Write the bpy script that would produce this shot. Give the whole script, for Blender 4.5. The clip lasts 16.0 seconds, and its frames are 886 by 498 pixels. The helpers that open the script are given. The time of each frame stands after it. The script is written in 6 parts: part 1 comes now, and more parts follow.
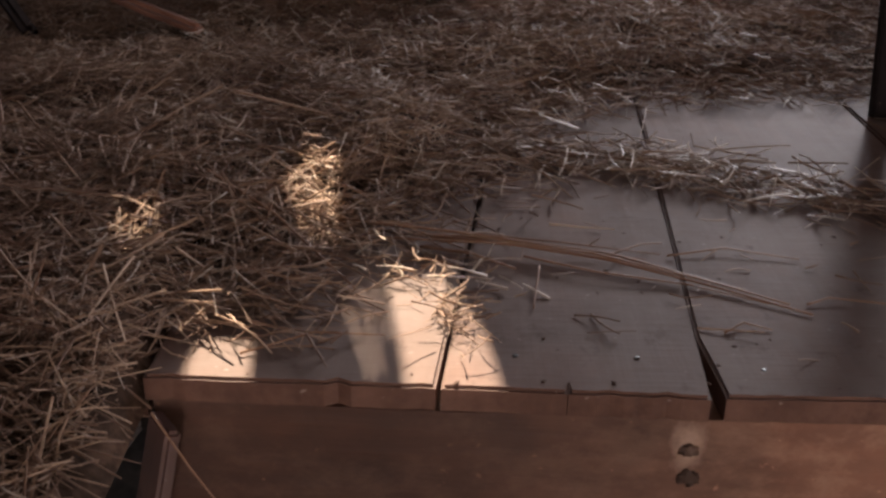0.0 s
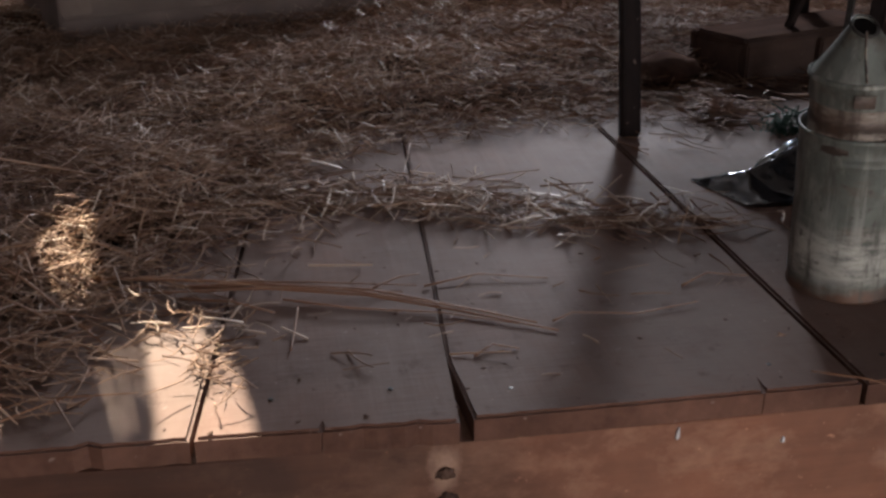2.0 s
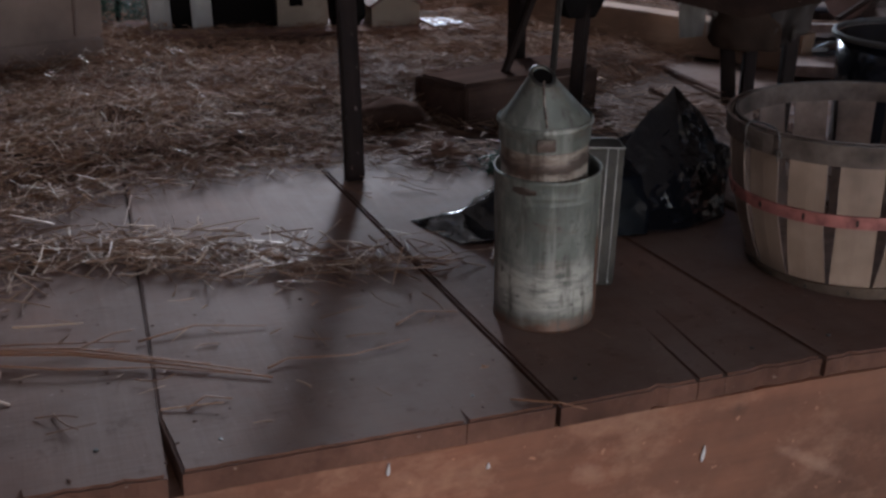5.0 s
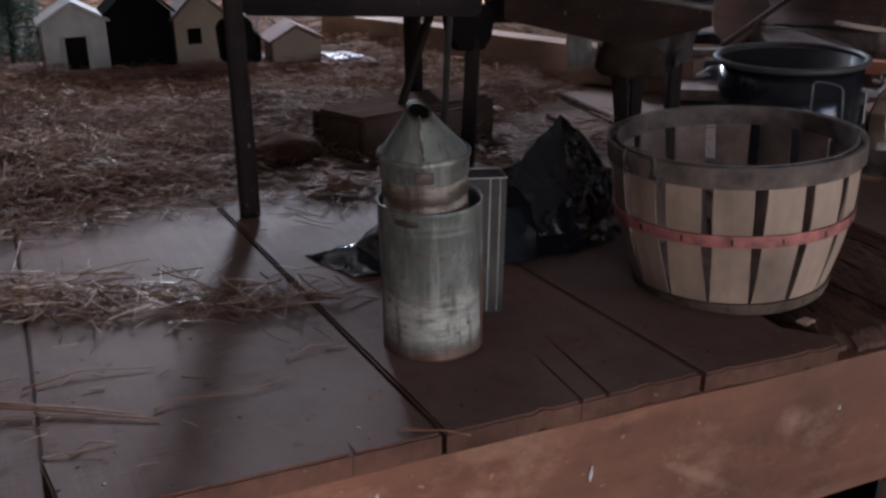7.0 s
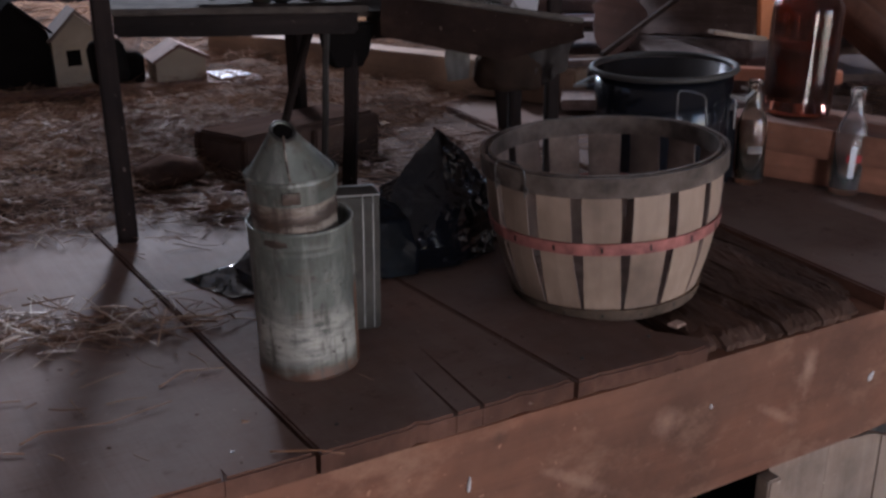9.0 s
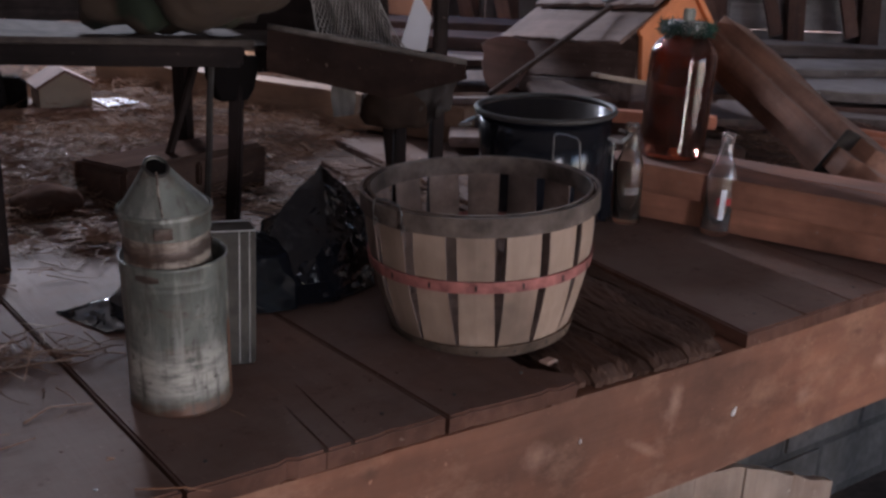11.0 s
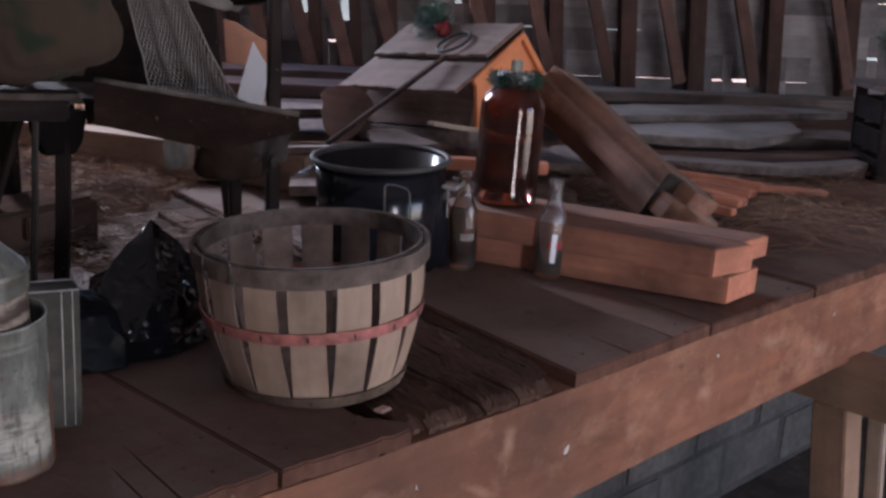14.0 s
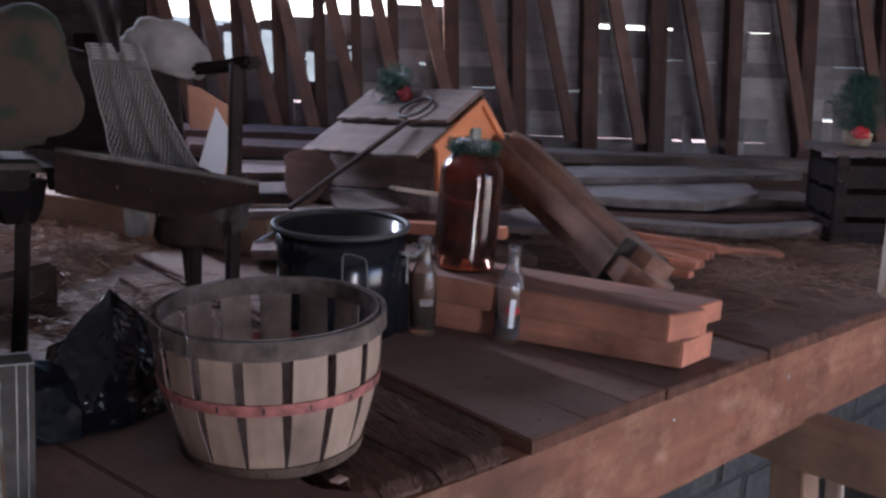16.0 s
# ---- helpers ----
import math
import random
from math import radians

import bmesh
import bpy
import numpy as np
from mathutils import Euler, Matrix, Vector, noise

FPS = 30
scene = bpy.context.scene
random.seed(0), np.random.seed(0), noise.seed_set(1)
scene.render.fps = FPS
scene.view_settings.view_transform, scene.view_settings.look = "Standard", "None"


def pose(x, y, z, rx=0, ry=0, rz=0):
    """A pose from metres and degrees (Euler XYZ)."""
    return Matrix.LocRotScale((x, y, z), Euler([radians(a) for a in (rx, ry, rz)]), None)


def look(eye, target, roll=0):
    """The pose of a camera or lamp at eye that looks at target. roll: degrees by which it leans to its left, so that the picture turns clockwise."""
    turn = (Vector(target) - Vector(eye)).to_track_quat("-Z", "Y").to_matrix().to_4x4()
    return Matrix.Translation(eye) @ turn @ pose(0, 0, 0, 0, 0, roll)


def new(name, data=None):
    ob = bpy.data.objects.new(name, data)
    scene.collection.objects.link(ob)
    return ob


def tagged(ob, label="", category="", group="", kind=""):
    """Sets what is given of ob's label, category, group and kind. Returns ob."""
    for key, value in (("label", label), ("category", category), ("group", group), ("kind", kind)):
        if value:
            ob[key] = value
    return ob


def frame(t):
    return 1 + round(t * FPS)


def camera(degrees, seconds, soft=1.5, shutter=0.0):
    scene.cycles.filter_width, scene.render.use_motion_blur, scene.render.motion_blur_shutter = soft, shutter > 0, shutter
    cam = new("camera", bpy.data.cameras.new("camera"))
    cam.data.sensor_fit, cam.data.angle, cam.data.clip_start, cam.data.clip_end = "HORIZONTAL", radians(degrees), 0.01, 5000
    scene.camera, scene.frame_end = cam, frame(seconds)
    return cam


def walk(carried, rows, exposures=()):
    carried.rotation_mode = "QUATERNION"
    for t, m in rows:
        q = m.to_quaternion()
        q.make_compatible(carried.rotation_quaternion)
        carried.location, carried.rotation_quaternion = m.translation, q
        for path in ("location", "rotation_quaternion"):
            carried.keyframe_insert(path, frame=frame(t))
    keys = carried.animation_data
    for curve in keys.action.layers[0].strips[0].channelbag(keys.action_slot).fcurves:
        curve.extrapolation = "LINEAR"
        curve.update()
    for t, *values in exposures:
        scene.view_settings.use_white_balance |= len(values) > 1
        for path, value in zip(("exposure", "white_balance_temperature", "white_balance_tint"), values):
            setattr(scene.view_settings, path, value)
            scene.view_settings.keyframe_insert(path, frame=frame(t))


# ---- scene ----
cam = camera(45.1, 16.0, 2.8)
PATH = [
    (0, (0.029, 0.161, 0.55), (0.025, 1.964, -0.316), 0.9),
    (0.5, (0.052, 0.158, 0.554), (0.099, 1.963, -0.306), 0.4),
    (1, (0.079, 0.153, 0.556), (0.21, 1.961, -0.289), -0.0),
    (1.5, (0.094, 0.148, 0.558), (0.318, 1.955, -0.267), 0.3),
    (2, (0.113, 0.136, 0.566), (0.426, 1.94, -0.239), 0.0),
    (2.5, (0.128, 0.123, 0.57), (0.524, 1.923, -0.208), 0.4),
    (3, (0.144, 0.11, 0.575), (0.626, 1.896, -0.184), 0.8),
    (3.5, (0.157, 0.106, 0.576), (0.713, 1.875, -0.174), 1.3),
    (4, (0.161, 0.106, 0.58), (0.788, 1.852, -0.169), 1.8),
    (4.5, (0.166, 0.103, 0.582), (0.85, 1.831, -0.158), 2.1),
    (7, (0.213, 0.059, 0.598), (1.074, 1.733, -0.076), 1.4),
    (7.5, (0.221, 0.052, 0.597), (1.117, 1.711, -0.069), 1.3),
    (8, (0.234, 0.044, 0.6), (1.164, 1.685, -0.065), 1.1),
    (8.5, (0.245, 0.039, 0.603), (1.213, 1.66, -0.058), 1.0),
    (9, (0.254, 0.03, 0.607), (1.264, 1.63, -0.043), 0.9),
    (11.5, (0.273, -0.009, 0.626), (1.489, 1.474, 0.056), 3.9),
    (12, (0.278, -0.018, 0.628), (1.533, 1.439, 0.079), 3.9),
    (12.5, (0.285, -0.03, 0.632), (1.575, 1.403, 0.099), 3.7),
    (13, (0.288, -0.033, 0.636), (1.615, 1.369, 0.115), 3.9),
    (13.5, (0.287, -0.041, 0.641), (1.649, 1.333, 0.133), 3.9),
    (14, (0.285, -0.04, 0.644), (1.674, 1.312, 0.149), 4.0),
    (14.5, (0.282, -0.045, 0.651), (1.689, 1.295, 0.177), 4.3),
    (15, (0.278, -0.049, 0.661), (1.7, 1.284, 0.211), 4.6),
    (15.5, (0.279, -0.058, 0.669), (1.712, 1.273, 0.251), 4.4),
    (16, (0.283, -0.066, 0.675), (1.725, 1.264, 0.284), 4.2),
]
walk(cam, [(t, look(eye, target, roll)) for t, eye, target, roll in PATH],
     [(0, 1.90, 6650, 16), (3.5, 1.96, 6100, 11), (8, 2.04, 5850, 15), (12.5, 2.18, 6100, 19), (16, 2.42, 5550, 18)])

# ---- light ----
SUN_AZ = (-0.32, 0.947)
SUN_EL = 54.0
world = bpy.data.worlds.new("sky")
scene.world = world
world.use_nodes = True
wn = world.node_tree
wn.nodes.clear()
sky = wn.nodes.new("ShaderNodeTexSky")
sky.sky_type = "NISHITA"
sky.sun_disc = False
sky.sun_elevation = radians(SUN_EL)
sky.dust_density = 0.4
sky.sun_rotation = math.atan2(SUN_AZ[0], SUN_AZ[1])
wbg = wn.nodes.new("ShaderNodeBackground")
wbg.inputs["Strength"].default_value = 0.15
wout = wn.nodes.new("ShaderNodeOutputWorld")
wn.links.new(sky.outputs[0], wbg.inputs[0])
wn.links.new(wbg.outputs[0], wout.inputs[0])

to_sun = Vector((SUN_AZ[0] * math.cos(radians(SUN_EL)), SUN_AZ[1] * math.cos(radians(SUN_EL)), math.sin(radians(SUN_EL)))).normalized()
sun_data = bpy.data.lights.new("sun", "SUN")
sun_data.energy = 5.0
sun_data.angle = radians(0.26)
sun_data.color = (1.0, 0.91, 0.70)
sun = new("sun", sun_data)
sun.matrix_world = look((0, 0, 0), -to_sun)


def area_lamp(name, at, aim, w, h, watts, color):
    d = bpy.data.lights.new(name, "AREA")
    d.shape, d.size, d.size_y, d.energy, d.color = "RECTANGLE", w, h, watts, color
    ob = new(name, d)
    ob.matrix_world = look(at, aim)
    return ob


area_lamp("window_light", (2.03, 5.5, 1.92), (-1.25, 2.95, 0.0), 0.265, 1.5, 54, (0.92, 0.95, 1.0))
area_lamp("doorway_light", (0.2, -3.7, 0.15), (1.3, 1.0, 0.0), 0.7, 2.4, 19, (1.0, 0.86, 0.78))
# added fill light from the right; no opening is known there
area_lamp("right_fill_light", (4.3, -3.7, 0.3), (2.6, 1.0, -0.1), 2.0, 2.4, 12, (1.0, 0.82, 0.74))

# ---- materials ----


def nodes_of(name):
    m = bpy.data.materials.new(name)
    m.use_nodes = True
    nt = m.node_tree
    return m, nt, nt.nodes["Principled BSDF"]


def mix_rgb(nt, fac, a, b, blend="MIX"):
    n = nt.nodes.new("ShaderNodeMix")
    n.data_type, n.blend_type = "RGBA", blend
    for sock, v in ((n.inputs[0], fac), (n.inputs[6], a), (n.inputs[7], b)):
        if hasattr(v, "is_linked"):
            nt.links.new(v, sock)
        elif isinstance(v, tuple):
            sock.default_value = (*v, 1)
        else:
            sock.default_value = v
    return n.outputs[2]


def ramp(nt, fac, lo, hi):
    n = nt.nodes.new("ShaderNodeMapRange")
    n.inputs["From Min"].default_value, n.inputs["From Max"].default_value = lo, hi
    nt.links.new(fac, n.inputs["Value"])
    return n.outputs[0]


def noise_tex(nt, vec, scale, detail=4.0, rough=0.6):
    n = nt.nodes.new("ShaderNodeTexNoise")
    n.inputs["Scale"].default_value, n.inputs["Detail"].default_value, n.inputs["Roughness"].default_value = scale, detail, rough
    nt.links.new(vec, n.inputs["Vector"])
    return n.outputs["Fac"]


def coords(nt, stretch=(1, 1, 1), world_space=False):
    if world_space:
        src = nt.nodes.new("ShaderNodeNewGeometry").outputs["Position"]
    else:
        src = nt.nodes.new("ShaderNodeTexCoord").outputs["Object"]
    m = nt.nodes.new("ShaderNodeMapping")
    m.inputs["Scale"].default_value = stretch
    nt.links.new(src, m.inputs["Vector"])
    off = nt.nodes.new("ShaderNodeObjectInfo").outputs["Random"]
    mul = nt.nodes.new("ShaderNodeVectorMath")
    mul.operation = "ADD"
    sc = nt.nodes.new("ShaderNodeMath")
    sc.operation = "MULTIPLY"
    sc.inputs[1].default_value = 0.0 if world_space else 37.0
    nt.links.new(off, sc.inputs[0])
    nt.links.new(m.outputs[0], mul.inputs[0])
    nt.links.new(sc.outputs[0], mul.inputs[1])
    return mul.outputs[0]


def bump(nt, bsdf, height, strength, dist=0.004):
    b = nt.nodes.new("ShaderNodeBump")
    b.inputs["Strength"].default_value, b.inputs["Distance"].default_value = strength, dist
    nt.links.new(height, b.inputs["Height"])
    nt.links.new(b.outputs[0], bsdf.inputs["Normal"])


def wood(name, light, dark, dust=None, axis=0, rough=0.7, grain=60.0, depth=0.5, dust_amount=0.6, vary=0.35, coat=0.0, settled=False, saw=0.0, spec=0.4, scuff=None):
    """Weathered wood: fine grain along an axis, broad stains, dust and a tone of its own for each piece."""
    m, nt, p = nodes_of(name)
    st = [1.0, 1.0, 1.0]
    st[axis] = 0.06
    v = coords(nt, tuple(st))
    fine = noise_tex(nt, v, grain, 5, 0.65)
    v2 = coords(nt, (1, 1, 1))
    broad = noise_tex(nt, v2, 6.0, 4, 0.6)
    col = mix_rgb(nt, ramp(nt, fine, 0.3, 0.7), dark, light)
    col = mix_rgb(nt, ramp(nt, broad, 0.35, 0.75), col, tuple(c * 0.5 for c in dark))
    if dust:
        spots = noise_tex(nt, v2, 3.2, 6, 0.7)
        fac = nt.nodes.new("ShaderNodeMath")
        fac.operation = "MULTIPLY"
        nt.links.new(ramp(nt, spots, 0.25, 0.62), fac.inputs[0])
        fac.inputs[1].default_value = dust_amount
        settle = fac.outputs[0]
        if settled:
            sep = nt.nodes.new("ShaderNodeSeparateXYZ")
            nt.links.new(nt.nodes.new("ShaderNodeNewGeometry").outputs["True Normal"], sep.inputs[0])
            lie = nt.nodes.new("ShaderNodeMath")
            lie.operation = "MULTIPLY"
            nt.links.new(ramp(nt, sep.outputs[2], 0.45, 0.9), lie.inputs[0])
            nt.links.new(settle, lie.inputs[1])
            settle = lie.outputs[0]
        col = mix_rgb(nt, settle, col, dust)
        speck = noise_tex(nt, v2, 90.0, 2, 0.5)
        col = mix_rgb(nt, ramp(nt, speck, 0.7, 0.78), col, tuple(min(1, c * 1.5) for c in dust))
    if scuff:
        worn = noise_tex(nt, coords(nt, (0.8, 1, 1.3)), 8.0, 6, 0.72)
        col = mix_rgb(nt, ramp(nt, worn, 0.50, 0.90), col, scuff)
        black = noise_tex(nt, coords(nt, (0.5, 1, 1)), 5.0, 7, 0.75)
        col = mix_rgb(nt, ramp(nt, black, 0.56, 0.9), col, tuple(c * 0.5 for c in dark))
    relief = fine
    if saw:
        cross = [0.9, 0.9, 0.9]
        cross[axis] = 26.0
        cross[1 - axis] = 1.6
        kerf = noise_tex(nt, coords(nt, tuple(cross)), 9.0, 3, 0.5)
        col = mix_rgb(nt, ramp(nt, kerf, 0.60, 1.2), col, tuple(c * 0.62 for c in dark))
        dirt = noise_tex(nt, v2, 17.0, 5, 0.7)
        col = mix_rgb(nt, ramp(nt, dirt, 0.60, 0.78), col, tuple(c * 0.55 for c in dark))
        add = nt.nodes.new("ShaderNodeMath")
        add.operation = "MULTIPLY_ADD"
        add.inputs[1].default_value = saw
        nt.links.new(kerf, add.inputs[0])
        nt.links.new(fine, add.inputs[2])
        relief = add.outputs[0]
    rnd = nt.nodes.new("ShaderNodeObjectInfo").outputs["Random"]
    hsv = nt.nodes.new("ShaderNodeHueSaturation")
    nt.links.new(col, hsv.inputs["Color"])
    mr = nt.nodes.new("ShaderNodeMapRange")
    mr.inputs["To Min"].default_value, mr.inputs["To Max"].default_value = 1 - vary, 1 + vary * 0.6
    nt.links.new(rnd, mr.inputs["Value"])
    nt.links.new(mr.outputs[0], hsv.inputs["Value"])
    nt.links.new(hsv.outputs[0], p.inputs["Base Color"])
    p.inputs["Roughness"].default_value = rough
    p.inputs["Specular IOR Level"].default_value = spec
    p.inputs["Coat Weight"].default_value = coat
    p.inputs["Coat Roughness"].default_value = 0.45
    bump(nt, p, relief, depth)
    return m


def plain(name, col, rough=0.6, metal=0.0, scale=20.0, vary=0.25, depth=0.15, spec=0.5):
    m, nt, p = nodes_of(name)
    v = coords(nt)
    a = noise_tex(nt, v, scale, 5, 0.6)
    b = noise_tex(nt, v, scale * 0.17, 3, 0.6)
    c = mix_rgb(nt, ramp(nt, a, 0.3, 0.7), tuple(x * (1 - vary) for x in col), tuple(min(1, x * (1 + vary)) for x in col))
    c = mix_rgb(nt, ramp(nt, b, 0.4, 0.75), c, tuple(x * (1 - vary * 1.6) for x in col))
    nt.links.new(c, p.inputs["Base Color"])
    p.inputs["Roughness"].default_value, p.inputs["Metallic"].default_value = rough, metal
    p.inputs["Specular IOR Level"].default_value = spec
    bump(nt, p, a, depth, 0.003)
    return m


def straw_mat(name, dark, light, rough=0.55, spec=0.3):
    m, nt, p = nodes_of(name)
    g = nt.nodes.new("ShaderNodeNewGeometry")
    r = nt.nodes.new("ShaderNodeValToRGB")
    nt.links.new(g.outputs["Random Per Island"], r.inputs[0])
    r.color_ramp.elements[0].color, r.color_ramp.elements[1].color = (*dark, 1), (*light, 1)
    e = r.color_ramp.elements.new(0.55)
    e.color = (*[0.6 * a + 0.4 * b for a, b in zip(dark, light)], 1)
    v = coords(nt, (1, 1, 1), True)
    n = noise_tex(nt, v, 2.2, 3, 0.6)
    c = mix_rgb(nt, ramp(nt, n, 0.35, 0.7), r.outputs[0], tuple(x * 1.1 for x in dark))
    nt.links.new(c, p.inputs["Base Color"])
    p.inputs["Roughness"].default_value = rough
    p.inputs["Specular IOR Level"].default_value = spec
    return m


M_PLANK = wood("plank_wood", (0.185, 0.092, 0.064), (0.105, 0.050, 0.035), dust=(0.172, 0.124, 0.107), axis=1, rough=0.72, grain=34, depth=0.3, dust_amount=0.9, vary=0.10, settled=True, saw=0.45, spec=0.17)
M_OLDROOF = wood("old_roof_board", (0.24, 0.165, 0.142), (0.10, 0.066, 0.056), dust=(0.27, 0.225, 0.215), axis=1, rough=0.9, grain=36, depth=0.5, dust_amount=0.5, vary=0.3, settled=True)
M_LOG = wood("split_log", (0.32, 0.165, 0.112), (0.16, 0.08, 0.055), dust=(0.21, 0.145, 0.122), axis=0, rough=0.8, grain=30, depth=0.35, dust_amount=0.9, vary=0.1, settled=True)
M_ROT = wood("rotten_wood", (0.130, 0.073, 0.054), (0.050, 0.028, 0.021), dust=(0.112, 0.072, 0.056), axis=1, rough=0.95, grain=22, depth=0.7, dust_amount=0.6, vary=0.2, spec=0.15)
M_BEAM = wood("beam_wood", (0.33, 0.125, 0.066), (0.15, 0.053, 0.029), dust=(0.33, 0.155, 0.095), axis=0, rough=0.6, grain=26, depth=0.45, dust_amount=0.5, vary=0.05, scuff=(0.55, 0.30, 0.19))
M_FRESH = wood("fresh_sawn_wood", (0.66, 0.27, 0.165), (0.46, 0.18, 0.11), axis=0, rough=0.75, grain=40, depth=0.4, vary=0.1)
M_TIMBER = wood("sawn_timber", (0.54, 0.245, 0.16), (0.33, 0.15, 0.098), dust=(0.175, 0.122, 0.105), axis=0, rough=0.75, grain=40, depth=0.4, dust_amount=0.85, vary=0.15, settled=True)
M_GREY = wood("grey_board", (0.22, 0.17, 0.155), (0.10, 0.076, 0.07), dust=(0.28, 0.252, 0.246), axis=0, rough=0.85, grain=40, depth=0.5, dust_amount=0.7, vary=0.3, settled=True)
M_DARKWOOD = wood("dark_wood", (0.034, 0.023, 0.021), (0.012, 0.008, 0.008), dust=(0.10, 0.08, 0.075), axis=0, rough=0.72, grain=40, depth=0.3, dust_amount=0.7, vary=0.15, settled=True, spec=0.12)
M_STUD = wood("stud_wood", (0.27, 0.135, 0.108), (0.13, 0.062, 0.05), dust=(0.16, 0.115, 0.10), axis=0, rough=0.8, grain=36, depth=0.4, dust_amount=0.4, vary=0.3)
M_TROUGH = wood("trough_wood", (0.13, 0.075, 0.057), (0.06, 0.034, 0.027), dust=(0.11, 0.08, 0.07), axis=0, spec=0.0, rough=1.0, grain=36, depth=0.4, dust_amount=0.5, vary=0.2)
M_SIDING = wood("siding_wood", (0.33, 0.298, 0.308), (0.14, 0.122, 0.127), dust=(0.36, 0.338, 0.35), axis=0, rough=0.9, grain=24, depth=0.6, dust_amount=0.55, vary=0.42)
M_STUDDARK = wood("dark_stud_wood", (0.125, 0.056, 0.044), (0.052, 0.025, 0.020), dust=(0.11, 0.074, 0.066), axis=0, rough=0.85, grain=36, depth=0.4, dust_amount=0.4, vary=0.2)
M_DUSTY = wood("dusty_board", (0.23, 0.195, 0.185), (0.12, 0.10, 0.095), dust=(0.36, 0.33, 0.328), axis=0, rough=0.95, grain=34, depth=0.5, dust_amount=0.9, vary=0.1, settled=True)
# siding with the far corner's shade put into its colour
M_SHADEDBOARD = wood("shaded_board", (0.055, 0.046, 0.043), (0.022, 0.018, 0.017), axis=0, rough=0.95, grain=34, depth=0.5, vary=0.25, spec=0.1)
M_PALE = wood("pale_wood", (0.50, 0.38, 0.29), (0.32, 0.23, 0.17), dust=(0.5, 0.44, 0.38), axis=0, rough=0.7, grain=45, depth=0.2, dust_amount=0.3, vary=0.15)
M_PALEV = wood("splintered_pale_wood", (0.40, 0.275, 0.20), (0.19, 0.125, 0.09), dust=(0.48, 0.40, 0.33), axis=2, rough=0.85, grain=26, depth=0.8, dust_amount=0.45, vary=0.2)
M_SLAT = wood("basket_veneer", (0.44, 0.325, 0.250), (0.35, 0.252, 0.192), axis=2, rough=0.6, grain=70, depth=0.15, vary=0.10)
# browner inner veneer, with the shade inside the basket put into its tone
M_SLATIN = plain("shaded_veneer", (0.27, 0.205, 0.178), 0.8, scale=30, vary=0.35, depth=0.2)
M_HOOP = plain("hoop_wood", (0.172, 0.137, 0.118), 0.8, scale=28, vary=0.5, depth=0.5, spec=0.2)
M_BASEHOOP = plain("dirty_hoop_wood", (0.13, 0.095, 0.072), 0.85, scale=24, vary=0.5, depth=0.5, spec=0.15)
M_TAN = wood("tan_lumber", (0.42, 0.26, 0.17), (0.25, 0.15, 0.10), dust=(0.30, 0.21, 0.15), axis=0, rough=0.8, grain=30, depth=0.3, dust_amount=0.4, vary=0.15)
M_SIDE = wood("worn_seat_wood", (0.048, 0.028, 0.022), (0.024, 0.014, 0.012), dust=(0.10, 0.075, 0.065), axis=0, rough=0.8, grain=30, depth=0.25, dust_amount=0.6, vary=0.1, settled=True, spec=0.08)
M_RED = plain("red_stain", (0.34, 0.125, 0.11), 0.7, scale=34, vary=0.55)
M_STRAW = straw_mat("straw", (0.15, 0.082, 0.055), (0.55, 0.37, 0.26), 0.65)
M_STRAWFAR = straw_mat("dull_straw", (0.17, 0.095, 0.065), (0.50, 0.34, 0.24), 0.9, 0.05)
M_STALK = straw_mat("straw_stalk", (0.20, 0.095, 0.055), (0.44, 0.28, 0.18), 0.45)
M_HAYBED = plain("hay_bed", (0.11, 0.064, 0.044), 0.95, scale=70, vary=0.6, depth=1.0, spec=0.1)
M_TUB = plain("black_tub", (0.008, 0.009, 0.013), 0.16, scale=25, vary=0.2, spec=0.4, depth=0.02)
M_WHITECLOTH = plain("white_cloth", (0.25, 0.228, 0.22), 0.95, scale=40, vary=0.12, depth=0.4)
M_LACE = plain("lace_cotton", (0.30, 0.28, 0.265), 0.95, scale=40, vary=0.15)
M_POUCH = plain("brown_leather", (0.032, 0.019, 0.014), 0.8, scale=20, spec=0.1)
M_GREEN = plain("plastic_pine", (0.016, 0.075, 0.05), 0.5, scale=60, vary=0.5)
M_REDBOW = plain("red_ribbon", (0.45, 0.025, 0.03), 0.5)
M_DARKRED = plain("dusty_red_ribbon", (0.20, 0.022, 0.026), 0.7, scale=40, vary=0.4)
M_ORANGE = plain("orange_paint", (0.62, 0.215, 0.085), 0.6, scale=25, vary=0.12)
M_CREAM = plain("cream_paint", (0.31, 0.25, 0.195), 0.7, scale=25, vary=0.15)
M_WHITE = plain("white_paint", (0.62, 0.60, 0.60), 0.6, scale=20, vary=0.1)
M_BLACK = plain("black_paint", (0.007, 0.006, 0.006), 0.95, scale=20, spec=0.02)
M_LID = plain("dull_tin", (0.42, 0.42, 0.41), 0.5, metal=0.7, scale=40)
M_WIRE = plain("grey_wire", (0.20, 0.195, 0.19), 0.45, metal=0.6, scale=60, vary=0.3)
M_IRON = plain("dark_iron", (0.05, 0.045, 0.042), 0.5, metal=0.5, scale=50, vary=0.4)
M_STONE = plain("grey_block", (0.085, 0.082, 0.078), 0.9, scale=30, vary=0.3, depth=0.6)
M_EARTH = plain("earth_floor", (0.075, 0.06, 0.05), 0.95, scale=30, vary=0.4, depth=0.6)
# kept pale so that the unseen roof bounces fill light downwards
M_ROOF = plain("roof_tin", (0.42, 0.385, 0.37), 0.7, scale=6, vary=0.3)
M_PAPER = plain("white_sheet", (0.72, 0.74, 0.80), 0.6, scale=15, vary=0.06)
